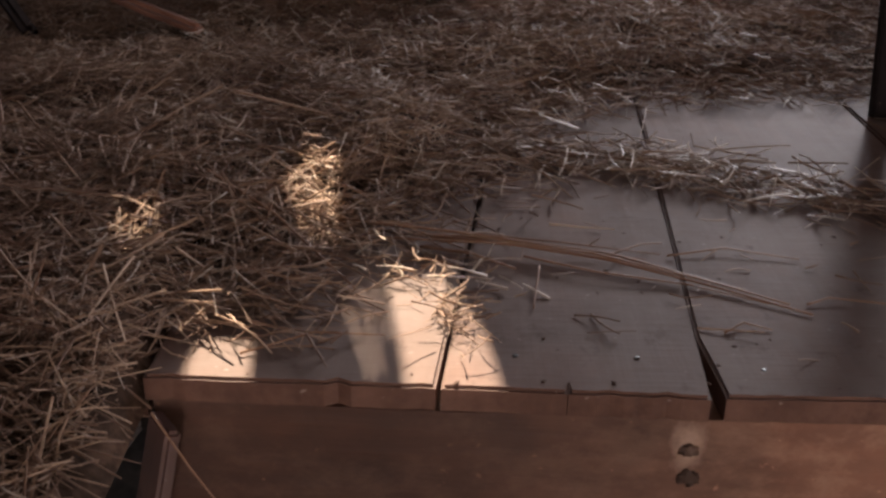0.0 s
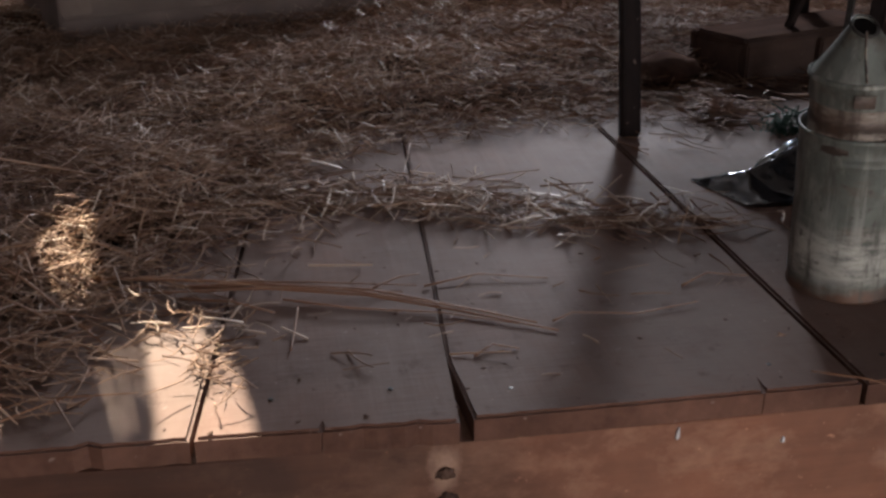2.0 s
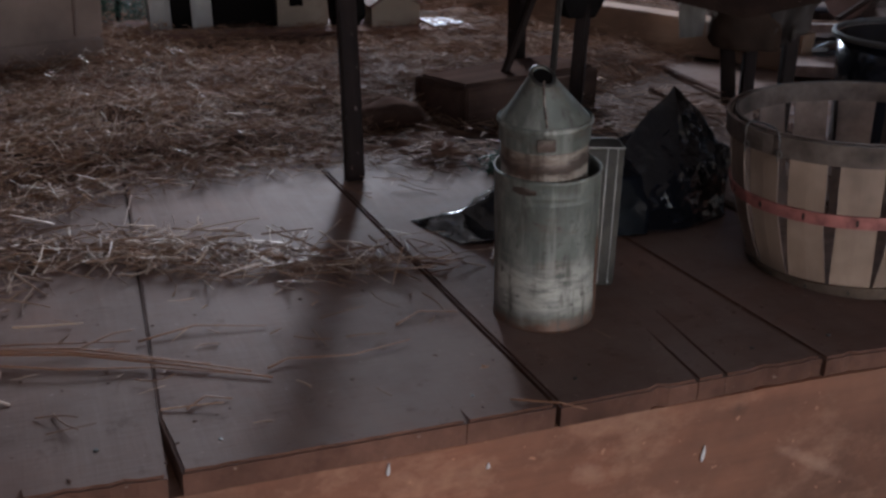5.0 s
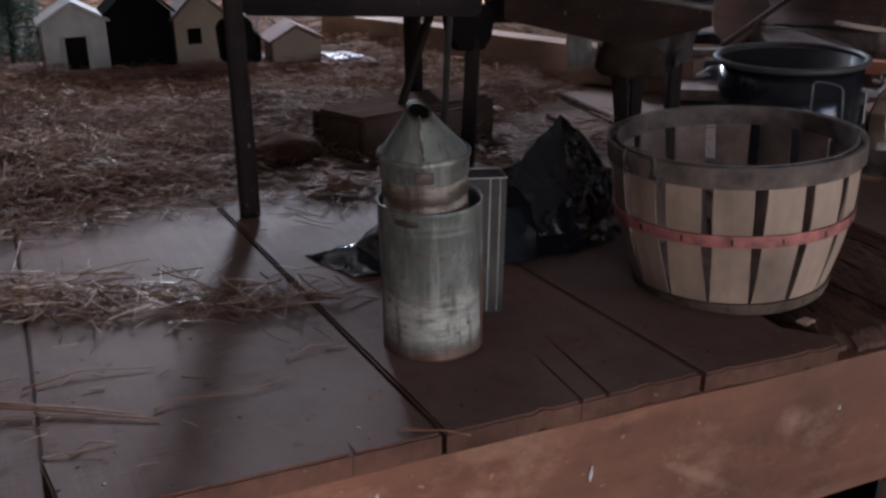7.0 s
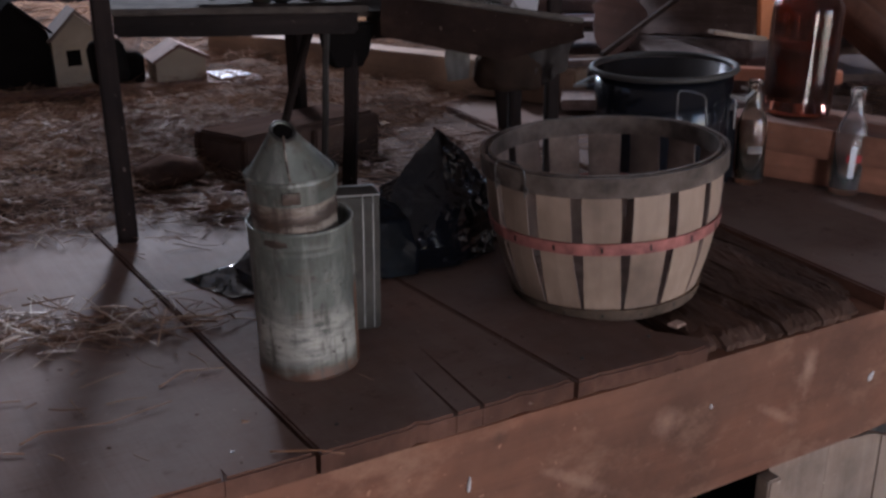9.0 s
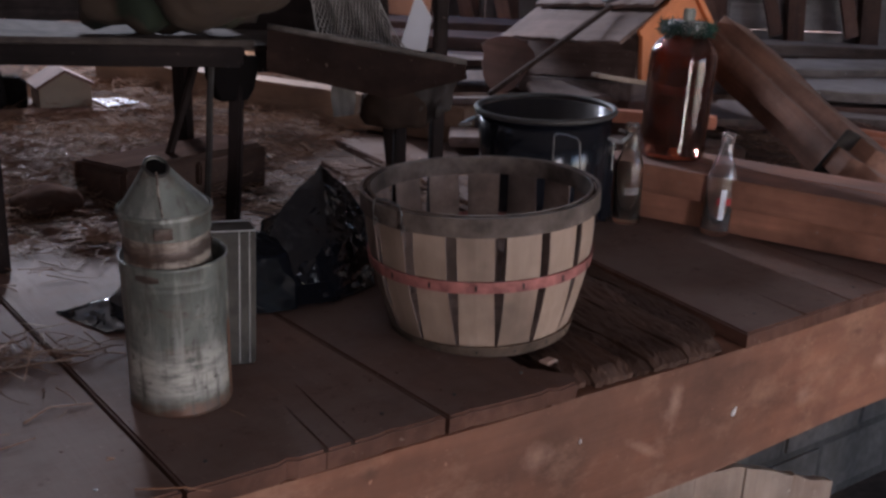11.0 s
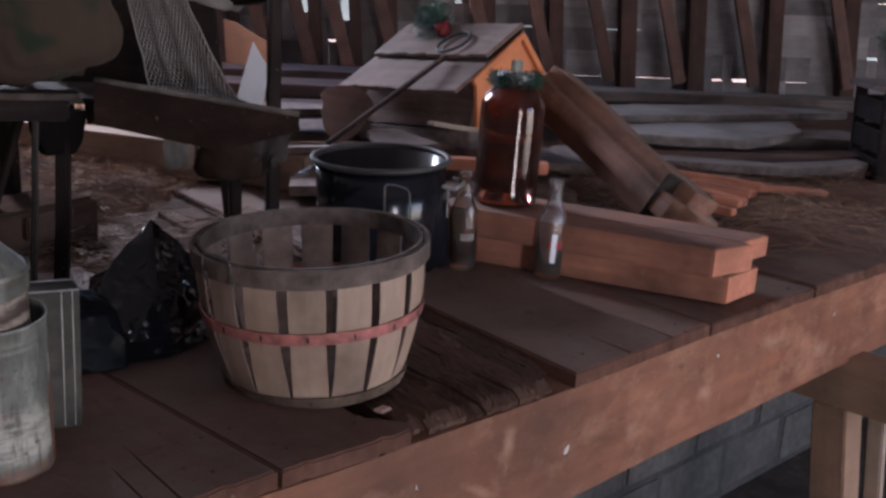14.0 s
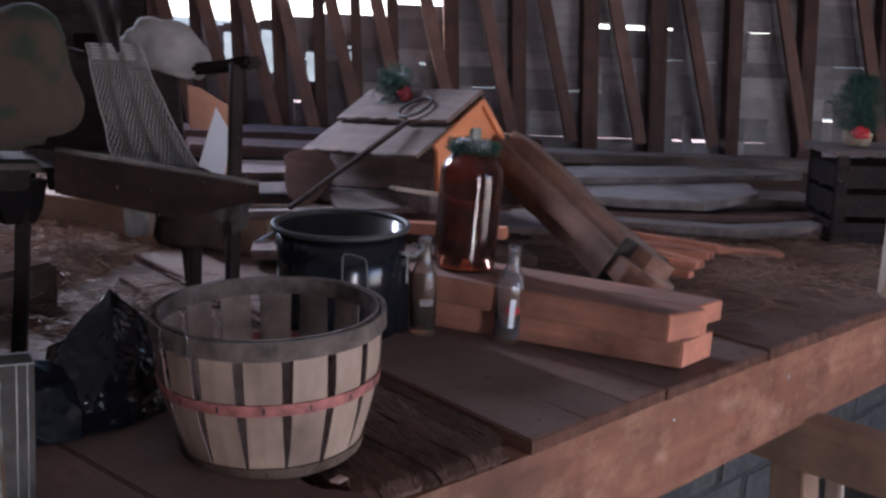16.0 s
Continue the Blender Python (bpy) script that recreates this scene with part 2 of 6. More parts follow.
M_LEAF = plain("dry_leaf", (0.36, 0.28, 0.20), 0.8, scale=40, vary=0.4)


def tin_mat():
    m, nt, p = nodes_of("old_galvanised_tin")
    v = coords(nt)
    a = noise_tex(nt, v, 22, 6, 0.65)
    b = noise_tex(nt, coords(nt, (1, 1, 0.5)), 16, 6, 0.72)
    r = noise_tex(nt, coords(nt, (0.6, 0.6, 1.6)), 14, 6, 0.75)
    c = mix_rgb(nt, ramp(nt, a, 0.3, 0.72), (0.085, 0.094, 0.084), (0.165, 0.178, 0.158))
    c = mix_rgb(nt, ramp(nt, b, 0.50, 0.66), c, (0.27, 0.275, 0.245))
    c = mix_rgb(nt, ramp(nt, r, 0.57, 0.76), c, (0.12, 0.078, 0.055))
    foot = nt.nodes.new("ShaderNodeSeparateXYZ")
    nt.links.new(nt.nodes.new("ShaderNodeTexCoord").outputs["Object"], foot.inputs[0])
    wet = nt.nodes.new("ShaderNodeMath")
    wet.operation = "MULTIPLY_ADD"
    wet.inputs[1].default_value = 0.07
    nt.links.new(r, wet.inputs[0])
    nt.links.new(foot.outputs[2], wet.inputs[2])
    drip = noise_tex(nt, coords(nt, (1, 1, 0.12)), 34, 4, 0.6)
    c = mix_rgb(nt, ramp(nt, drip, 0.52, 0.75), c, (0.34, 0.35, 0.32))
    c = mix_rgb(nt, ramp(nt, wet.outputs[0], 0.058, 0.040), c, (0.15, 0.082, 0.055))
    crust = noise_tex(nt, coords(nt, (1, 1, 3.2)), 15, 6, 0.72)
    low = nt.nodes.new("ShaderNodeMath")
    low.operation = "MULTIPLY"
    band = nt.nodes.new("ShaderNodeMath")
    band.operation = "MULTIPLY"
    nt.links.new(ramp(nt, foot.outputs[2], 0.018, 0.036), band.inputs[0])
    nt.links.new(ramp(nt, foot.outputs[2], 0.105, 0.075), band.inputs[1])
    nt.links.new(ramp(nt, crust, 0.40, 0.56), low.inputs[0])
    nt.links.new(band.outputs[0], low.inputs[1])
    c = mix_rgb(nt, low.outputs[0], c, (0.42, 0.41, 0.37))
    streak = noise_tex(nt, coords(nt, (1, 1, 0.16)), 36, 6, 0.7)
    c = mix_rgb(nt, ramp(nt, streak, 0.52, 0.66), c, (0.075, 0.072, 0.062))
    d = noise_tex(nt, v, 75, 3, 0.6)
    c = mix_rgb(nt, ramp(nt, d, 0.62, 0.72), c, (0.08, 0.075, 0.066))
    nt.links.new(c, p.inputs["Base Color"])
    p.inputs["Metallic"].default_value = 0.25
    p.inputs["Roughness"].default_value = 0.5
    bump(nt, p, a, 0.3, 0.003)
    return m


def band_tin():
    """Tin with scorched and rust-stained rings."""
    m, nt, p = nodes_of("scorched_tin")
    src = nt.nodes.new("ShaderNodeTexCoord").outputs["Object"]
    sep = nt.nodes.new("ShaderNodeSeparateXYZ")
    nt.links.new(src, sep.inputs[0])
    v = coords(nt, (1, 1, 3.0))
    a = noise_tex(nt, v, 16, 6, 0.7)
    w = nt.nodes.new("ShaderNodeMath")
    w.operation = "SINE"
    k = nt.nodes.new("ShaderNodeMath")
    k.operation = "MULTIPLY_ADD"
    k.inputs[1].default_value = 190.0
    nt.links.new(sep.outputs[2], k.inputs[0])
    s = nt.nodes.new("ShaderNodeMath")
    s.operation = "MULTIPLY"
    s.inputs[1].default_value = 11.0
    nt.links.new(a, s.inputs[0])
    nt.links.new(s.outputs[0], k.inputs[2])
    nt.links.new(k.outputs[0], w.inputs[0])
    c = mix_rgb(nt, ramp(nt, w.outputs[0], -0.7, 0.8), (0.060, 0.045, 0.038), (0.27, 0.235, 0.20))
    c = mix_rgb(nt, ramp(nt, a, 0.44, 0.64), c, (0.085, 0.05, 0.036))
    drip = noise_tex(nt, coords(nt, (1, 1, 0.12)), 40, 5, 0.65)
    c = mix_rgb(nt, ramp(nt, drip, 0.50, 0.66), c, (0.055, 0.036, 0.028))
    nt.links.new(c, p.inputs["Base Color"])
    p.inputs["Metallic"].default_value = 0.25
    p.inputs["Roughness"].default_value = 0.5
    bump(nt, p, a, 0.3, 0.003)
    return m


def camo_mat():
    m, nt, p = nodes_of("camouflage_cloth")
    v = coords(nt)
    a = noise_tex(nt, v, 11.0, 2, 0.4)
    b = noise_tex(nt, coords(nt, (1.3, 0.8, 1)), 9.0, 2, 0.4)
    c = mix_rgb(nt, ramp(nt, a, 0.50, 0.62), (0.046, 0.030, 0.020), (0.013, 0.021, 0.011))
    c = mix_rgb(nt, ramp(nt, b, 0.57, 0.66), c, (0.040, 0.026, 0.018))
    f = noise_tex(nt, v, 160, 2, 0.5)
    nt.links.new(c, p.inputs["Base Color"])
    p.inputs["Roughness"].default_value = 0.95
    bump(nt, p, f, 0.3, 0.002)
    return m


def glass_mat(name, col, rough=0.03, clear=1.0):
    m, nt, p = nodes_of(name)
    p.inputs["Base Color"].default_value = (*col, 1)
    p.inputs["Transmission Weight"].default_value = clear
    n = noise_tex(nt, coords(nt), 30, 4, 0.6)
    r = nt.nodes.new("ShaderNodeMapRange")
    r.inputs["To Min"].default_value, r.inputs["To Max"].default_value = rough, rough + 0.06
    nt.links.new(n, r.inputs["Value"])
    nt.links.new(r.outputs[0], p.inputs["Roughness"])
    p.inputs["IOR"].default_value = 1.45
    return m


def toned_stretch(m, x0, x1, x2, x3, tone):
    """Multiplies the beam's colour by a tone along a stretch, fading at both ends."""
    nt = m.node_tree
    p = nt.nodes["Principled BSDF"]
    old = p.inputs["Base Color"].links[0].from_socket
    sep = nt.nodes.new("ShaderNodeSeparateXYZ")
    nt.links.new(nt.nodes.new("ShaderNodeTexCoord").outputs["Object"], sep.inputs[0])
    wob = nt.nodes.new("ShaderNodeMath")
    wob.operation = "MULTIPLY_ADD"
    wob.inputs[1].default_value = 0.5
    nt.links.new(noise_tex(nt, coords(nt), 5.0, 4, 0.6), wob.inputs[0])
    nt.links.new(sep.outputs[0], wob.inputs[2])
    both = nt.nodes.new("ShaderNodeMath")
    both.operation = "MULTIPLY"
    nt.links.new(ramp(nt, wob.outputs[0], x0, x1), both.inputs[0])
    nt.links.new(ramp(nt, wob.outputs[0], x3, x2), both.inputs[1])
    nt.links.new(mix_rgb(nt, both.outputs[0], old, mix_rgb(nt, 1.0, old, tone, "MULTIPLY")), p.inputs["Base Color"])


def beam_patch(m, x, z, rx, rz, tone, amount, slant=0.0):
    """Paints a ragged pale scuff, sheen streak or dark stain at one place on the beam's face."""
    nt = m.node_tree
    p = nt.nodes["Principled BSDF"]
    old = p.inputs["Base Color"].links[0].from_socket
    mp = nt.nodes.new("ShaderNodeMapping")
    mp.vector_type = "TEXTURE"
    mp.inputs["Location"].default_value = (x, 0, z)
    mp.inputs["Rotation"].default_value = (0, slant, 0)
    mp.inputs["Scale"].default_value = (rx, 50.0, rz)
    nt.links.new(nt.nodes.new("ShaderNodeTexCoord").outputs["Object"], mp.inputs["Vector"])
    ln = nt.nodes.new("ShaderNodeVectorMath")
    ln.operation = "LENGTH"
    nt.links.new(mp.outputs[0], ln.inputs[0])
    rag = nt.nodes.new("ShaderNodeMath")
    rag.operation = "MULTIPLY_ADD"
    rag.inputs[1].default_value = 1.6
    nt.links.new(noise_tex(nt, coords(nt, (1, 1, 1)), 45.0, 6, 0.7), rag.inputs[0])
    nt.links.new(ln.outputs["Value"], rag.inputs[2])
    mr = nt.nodes.new("ShaderNodeMapRange")
    mr.inputs["From Min"].default_value, mr.inputs["From Max"].default_value = 1.75, 0.75
    mr.inputs["To Max"].default_value = amount
    nt.links.new(rag.outputs[0], mr.inputs["Value"])
    nt.links.new(mix_rgb(nt, mr.outputs[0], old, tone), p.inputs["Base Color"])


# middle stretch browner and darker
toned_stretch(M_BEAM, 0.75, 1.3, 1.9, 2.5, (0.66, 0.70, 0.72))
# shade over the beam's left end, put into its colour
toned_stretch(M_BEAM, -0.9, -0.6, 0.32, 0.72, (0.26, 0.25, 0.25))
# pale scuffs, with upright sheen streaks put into the colour too
for x, z, rx, rz, amount, slant in ((1.53, -0.09, 0.022, 0.055, 0.4, 0.1), (1.47, -0.155, 0.07, 0.012, 0.3, 0.5), (1.90, -0.165, 0.035, 0.026, 0.35, 0.2), (2.165, -0.155, 0.040, 0.022, 0.5, 0.3),
                                    (1.24, -0.105, 0.035, 0.03, 0.3, 0.0), (2.45, -0.10, 0.09, 0.03, 0.4, 0.2), (2.7, -0.17, 0.08, 0.03, 0.4, 0.1), (0.265, -0.055, 0.020, 0.05, 0.55, 0.0), (0.75, -0.10, 0.03, 0.02, 0.3, 0.4), (1.08, -0.15, 0.09, 0.012, 0.3, 0.5)):
    beam_patch(M_BEAM, x, z, rx, rz, (0.62, 0.40, 0.29), amount, slant)
for x, z, rx, rz, amount in ((0.10, -0.06, 0.03, 0.012, 0.6), (0.45, -0.12, 0.04, 0.015, 0.5), (1.70, -0.06, 0.05, 0.014, 0.5), (2.05, -0.07, 0.03, 0.01, 0.5), (0.95, -0.05, 0.02, 0.01, 0.6)):
    beam_patch(M_BEAM, x, z, rx, rz, (0.06, 0.025, 0.016), amount)
M_TIN, M_SCORCH, M_CAMO = tin_mat(), band_tin(), camo_mat()
M_GLASS = glass_mat("clear_glass", (0.95, 0.95, 0.96), 0.0, 0.965)
M_AMBER = glass_mat("amber_glass", (0.35, 0.165, 0.125), 0.01, 0.95)
M_CLOUDY = glass_mat("clouded_glass", (0.72, 0.65, 0.58), 0.04, 0.97)


def crumpled(name, rough=0.13, spec=0.32, strength=0.6):
    """Thin black plastic film: sharp folded ridges at two sizes."""
    m, nt, p = nodes_of(name)
    v = coords(nt)
    total = None
    for scale, weight in ((6.0, 1.0), (14.0, 0.22)):
        n = noise_tex(nt, v, scale, 2, 0.5)
        off = nt.nodes.new("ShaderNodeMath")
        off.operation = "SUBTRACT"
        off.inputs[1].default_value = 0.5
        nt.links.new(n, off.inputs[0])
        fold = nt.nodes.new("ShaderNodeMath")
        fold.operation = "ABSOLUTE"
        nt.links.new(off.outputs[0], fold.inputs[0])
        add = nt.nodes.new("ShaderNodeMath")
        add.operation = "MULTIPLY_ADD"
        add.inputs[1].default_value = weight
        nt.links.new(fold.outputs[0], add.inputs[0])
        if total is None:
            add.inputs[2].default_value = 0.0
        else:
            nt.links.new(total, add.inputs[2])
        total = add.outputs[0]
    p.inputs["Base Color"].default_value = (0.004, 0.005, 0.008, 1)
    p.inputs["Roughness"].default_value = rough
    p.inputs["Specular IOR Level"].default_value = spec
    bump(nt, p, total, strength, 0.03)
    return m


M_BAG = crumpled("black_plastic", 0.11, 0.42, 1.0)
M_BAGFOLD = crumpled("slack_black_plastic", 0.35, 0.06, 0.6)
M_BAGTAIL = crumpled("creased_black_plastic", 0.17, 1.0, 1.5)

# ---- builders ----


def world_of(ob):
    m = Matrix.Identity(4)
    while ob:
        m = ob.matrix_basis @ m
        ob = ob.parent
    return m


def part(name, bm, material, parent=None, label="", smooth=False, at=None, placed=False):
    me = bpy.data.meshes.new(name)
    bm.to_mesh(me)
    bm.free()
    me.materials.append(material)
    if smooth:
        me.polygons.foreach_set("use_smooth", [True] * len(me.polygons))
    ob = new(name, me)
    if at is not None:
        ob.matrix_basis = world_of(parent).inverted() @ at if parent and placed else at
    if parent:
        ob.parent = parent
    if label:
        tagged(ob, label)
    return ob


def thing(name, at, label, category, group="", kind=""):
    ob = new(name)
    ob.empty_display_size = 0.05
    ob.matrix_basis = at if isinstance(at, Matrix) else Matrix.Translation(at)
    return tagged(ob, label, category, group, kind)


def box(sx, sy, sz, bevel=0.004, centre=(0, 0, 0), rough=0.0, cuts=0):
    bm = bmesh.new()
    bmesh.ops.create_cube(bm, size=1.0)
    bmesh.ops.scale(bm, vec=(sx, sy, sz), verts=bm.verts)
    if cuts:
        long = [e for e in bm.edges if abs((e.verts[0].co - e.verts[1].co).length - max(sx, sy, sz)) < 1e-6]
        bmesh.ops.subdivide_edges(bm, edges=long, cuts=cuts, use_grid_fill=True)
    if bevel:
        ed = [e for e in bm.edges if e.is_manifold and e.calc_face_angle(0) > 0.5]
        bmesh.ops.bevel(bm, geom=ed, offset=min(bevel, 0.45 * min(sx, sy, sz)), segments=2, affect="EDGES")
    bmesh.ops.translate(bm, vec=centre, verts=bm.verts)
    if rough:
        for v in bm.verts:
            v.co += noise.noise_vector(v.co * 9.0 + Vector((sx * 31, sy * 17, 0))) * rough
    return bm


def along(p0, p1, roll=0.0):
    """The pose at the middle of p0 to p1, its x axis along them, z up."""
    a, b = Vector(p0), Vector(p1)
    q = (b - a).to_track_quat("X", "Z").to_matrix().to_4x4()
    return Matrix.Translation((a + b) / 2) @ q @ Matrix.Rotation(radians(roll), 4, "X")


def beam(name, p0, p1, w, h, material, parent=None, label="", roll=0.0, bevel=0.004, rough=0.002, cuts=5):
    length = (Vector(p1) - Vector(p0)).length
    return part(name, box(length, w, h, bevel, rough=rough, cuts=cuts), material, parent, label, at=along(p0, p1, roll), placed=True)


def lathe(profile, seg=40, wobble=0.0, closed=False):
    """Rings of (radius, z) turned about z."""
    bm = bmesh.new()
    rings = []
    for r, z in profile:
        ring = []
        for i in range(seg):
            a = 2 * math.pi * i / seg
            k = 1 + wobble * noise.noise((math.cos(a) * 1.7, math.sin(a) * 1.7, z * 9))
            ring.append(bm.verts.new((r * k * math.cos(a), r * k * math.sin(a), z)))
        rings.append(ring)
    for a, b in zip(rings, rings[1:]):
        for i in range(seg):
            bm.faces.new((a[i], a[(i + 1) % seg], b[(i + 1) % seg], b[i]))
    if closed:
        bm.faces.new(rings[0][::-1])
        bm.faces.new(rings[-1])
    bmesh.ops.recalc_face_normals(bm, faces=bm.faces)
    return bm


def tube(points, radius, sides=6, taper=1.0, closed_loop=False):
    bm = bmesh.new()
    pts = [Vector(p) for p in points]
    rings = []
    n = len(pts)
    for i, p in enumerate(pts):
        d = (pts[(i + 1) % n] - pts[i - 1]) if closed_loop else (pts[min(i + 1, n - 1)] - pts[max(i - 1, 0)])
        d.normalize()
        s = d.cross(Vector((0, 0, 1)))
        if s.length < 1e-3:
            s = d.cross(Vector((0, 1, 0)))
        s.normalize()
        u = s.cross(d)
        r = radius * (1 + (taper - 1) * i / max(1, n - 1))
        rings.append([bm.verts.new(p + (s * math.cos(a) + u * math.sin(a)) * r) for a in (2 * math.pi * k / sides for k in range(sides))])
    pairs = list(zip(rings, rings[1:])) + ([(rings[-1], rings[0])] if closed_loop else [])
    for a, b in pairs:
        for k in range(sides):
            bm.faces.new((a[k], a[(k + 1) % sides], b[(k + 1) % sides], b[k]))
    if not closed_loop:
        bm.faces.new(rings[0][::-1])
        bm.faces.new(rings[-1])
    bmesh.ops.recalc_face_normals(bm, faces=bm.faces)
    return bm


def prism(outline, depth, bevel=0.0):
    """A flat outline of (x, z) pairs given thickness along y."""
    bm = bmesh.new()
    vs = [bm.verts.new((x, 0, z)) for x, z in outline]
    f = bm.faces.new(vs)
    ext = bmesh.ops.extrude_face_region(bm, geom=[f])
    bmesh.ops.translate(bm, vec=(0, depth, 0), verts=[g for g in ext["geom"] if isinstance(g, bmesh.types.BMVert)])
    bmesh.ops.recalc_face_normals(bm, faces=bm.faces)
    if bevel:
        bmesh.ops.bevel(bm, geom=list(bm.edges), offset=bevel, segments=1, affect="EDGES")
    return bm


def slab(corners, z_top, thick, bevel=0.004, cuts=0, rough=0.0, seed=0.0, top_only=False):
    """A board lying flat, from its four corners (x, y) seen from above, front left first, anticlockwise."""
    bm = bmesh.new()
    top = [bm.verts.new((x, y, z_top)) for x, y in corners]
    f = bm.faces.new(top)
    ext = bmesh.ops.extrude_face_region(bm, geom=[f])
    bmesh.ops.translate(bm, vec=(0, 0, -thick), verts=[g for g in ext["geom"] if isinstance(g, bmesh.types.BMVert)])
    bmesh.ops.recalc_face_normals(bm, faces=bm.faces)
    if cuts:
        bmesh.ops.subdivide_edges(bm, edges=[e for e in bm.edges if e.calc_length() > 0.08], cuts=cuts, use_grid_fill=True)
    if bevel:
        ed = [e for e in bm.edges if e.is_manifold and e.calc_face_angle(0) > 0.5 and not (top_only and min(v.co.z for v in e.verts) < z_top - 0.001)]
        bmesh.ops.bevel(bm, geom=ed, offset=bevel, segments=2, affect="EDGES")
    if rough:
        for v in bm.verts:
            d = noise.noise_vector(v.co * 14.0 + Vector((seed, seed * 2, 0)))
            d2 = noise.noise_vector(v.co * 50.0 + Vector((seed, 0, 5)))
            v.co += d * rough + d2 * rough * 0.5
    return bm


def strands(name, places, lengths, radius, material, parent=None, flat=0.25, curl=0.25, seed=1, sides=3, heads=None, lean=None):
    """Many bent stalks in one mesh."""
    rng = np.random.default_rng(seed)
    n = len(places)
    k = 4
    yaw = rng.uniform(0, 2 * np.pi, n) if heads is None else heads
    pitch = rng.normal(0.05, flat, n)
    d = np.stack([np.cos(yaw) * np.cos(pitch), np.sin(yaw) * np.cos(pitch), np.sin(pitch)], 1)
    side = np.stack([-np.sin(yaw), np.cos(yaw), np.zeros(n)], 1)
    up = np.cross(d, side)
    bend_s, bend_u = rng.normal(0, curl, n), rng.normal(0, curl * 0.5, n)
    s = np.linspace(-0.5, 0.5, k)
    pts = (places[:, None, :] + d[:, None, :] * (s[None, :, None] * lengths[:, None, None])
           + side[:, None, :] * ((s ** 2 - 0.08)[None, :, None] * (bend_s * lengths)[:, None, None])
           + up[:, None, :] * ((s ** 2 - 0.08)[None, :, None] * (bend_u * lengths)[:, None, None]))
    rad = radius * rng.uniform(0.5, 1.5, n)
    ring = []
    if sides == 2:
        w = side * np.cos(rng.uniform(0, 3.14, n))[:, None] + up * np.sin(rng.uniform(0, 3.14, n))[:, None]
        ring = [w, -w]
    else:
        for a in np.arange(sides) * 2 * np.pi / sides:
            ring.append(side * np.cos(a) + up * np.sin(a))
    taper = np.linspace(1.0, 0.55, k)
    verts = np.stack([pts + r[:, None, :] * (rad[:, None] * taper[None, :])[:, :, None] for r in ring], 2).reshape(-1, 3)
    base = (np.arange(n) * k * sides)[:, None, None]
    faces = []
    for j in range(k - 1):
        for q in range(1 if sides == 2 else sides):
            a, b = j * sides + q, j * sides + (q + 1) % sides
            faces.append([a, b, b + sides, a + sides])
    faces = (base + np.array(faces)[None]).reshape(-1, 4)
    me = bpy.data.meshes.new(name)
    me.vertices.add(len(verts))
    me.vertices.foreach_set("co", verts.ravel())
    me.loops.add(faces.size)
    me.loops.foreach_set("vertex_index", faces.ravel())
    me.polygons.add(len(faces))
    me.polygons.foreach_set("loop_start", np.arange(len(faces)) * 4)
    me.update(calc_edges=True)
    me.validate()
    me.materials.append(material)
    ob = new(name, me)
    if parent:
        ob.parent = parent
    return ob

# ---- large structure ----
ground = part("ground", slab(((-8, -8), (14, -8), (14, 14), (-8, 14)), -1.1, 0.2, 0), M_EARTH)
tagged(ground, "dark trodden earth floor below the hay loft", "ground", kind="structure")

PLANKS = [
    # front left, front right, back left, back right, front y left, front y right
    (-0.256, 0.022, -0.190, 0.192, 1.018, 1.008),
    (0.027, 0.279, 0.197, 0.396, 1.008, 0.997),
    (0.286, 0.699, 0.402, 0.691, 0.997, 0.995),
    (0.705, 1.069, 0.697, 1.003, 0.994, 0.997),
    (1.075, 1.318, 1.009, 1.300, 0.995, 0.988),
    (1.690, 2.150, 1.880, 2.240, 0.988, 1.006),
    (2.155, 2.620, 2.246, 2.690, 1.004, 1.014),
    (2.626, 3.110, 2.697, 3.190, 1.012, 1.018),
    (3.116, 3.610, 3.197, 3.700, 1.019, 1.022),
    (3.616, 4.300, 3.706, 4.400, 1.021, 1.026),
]
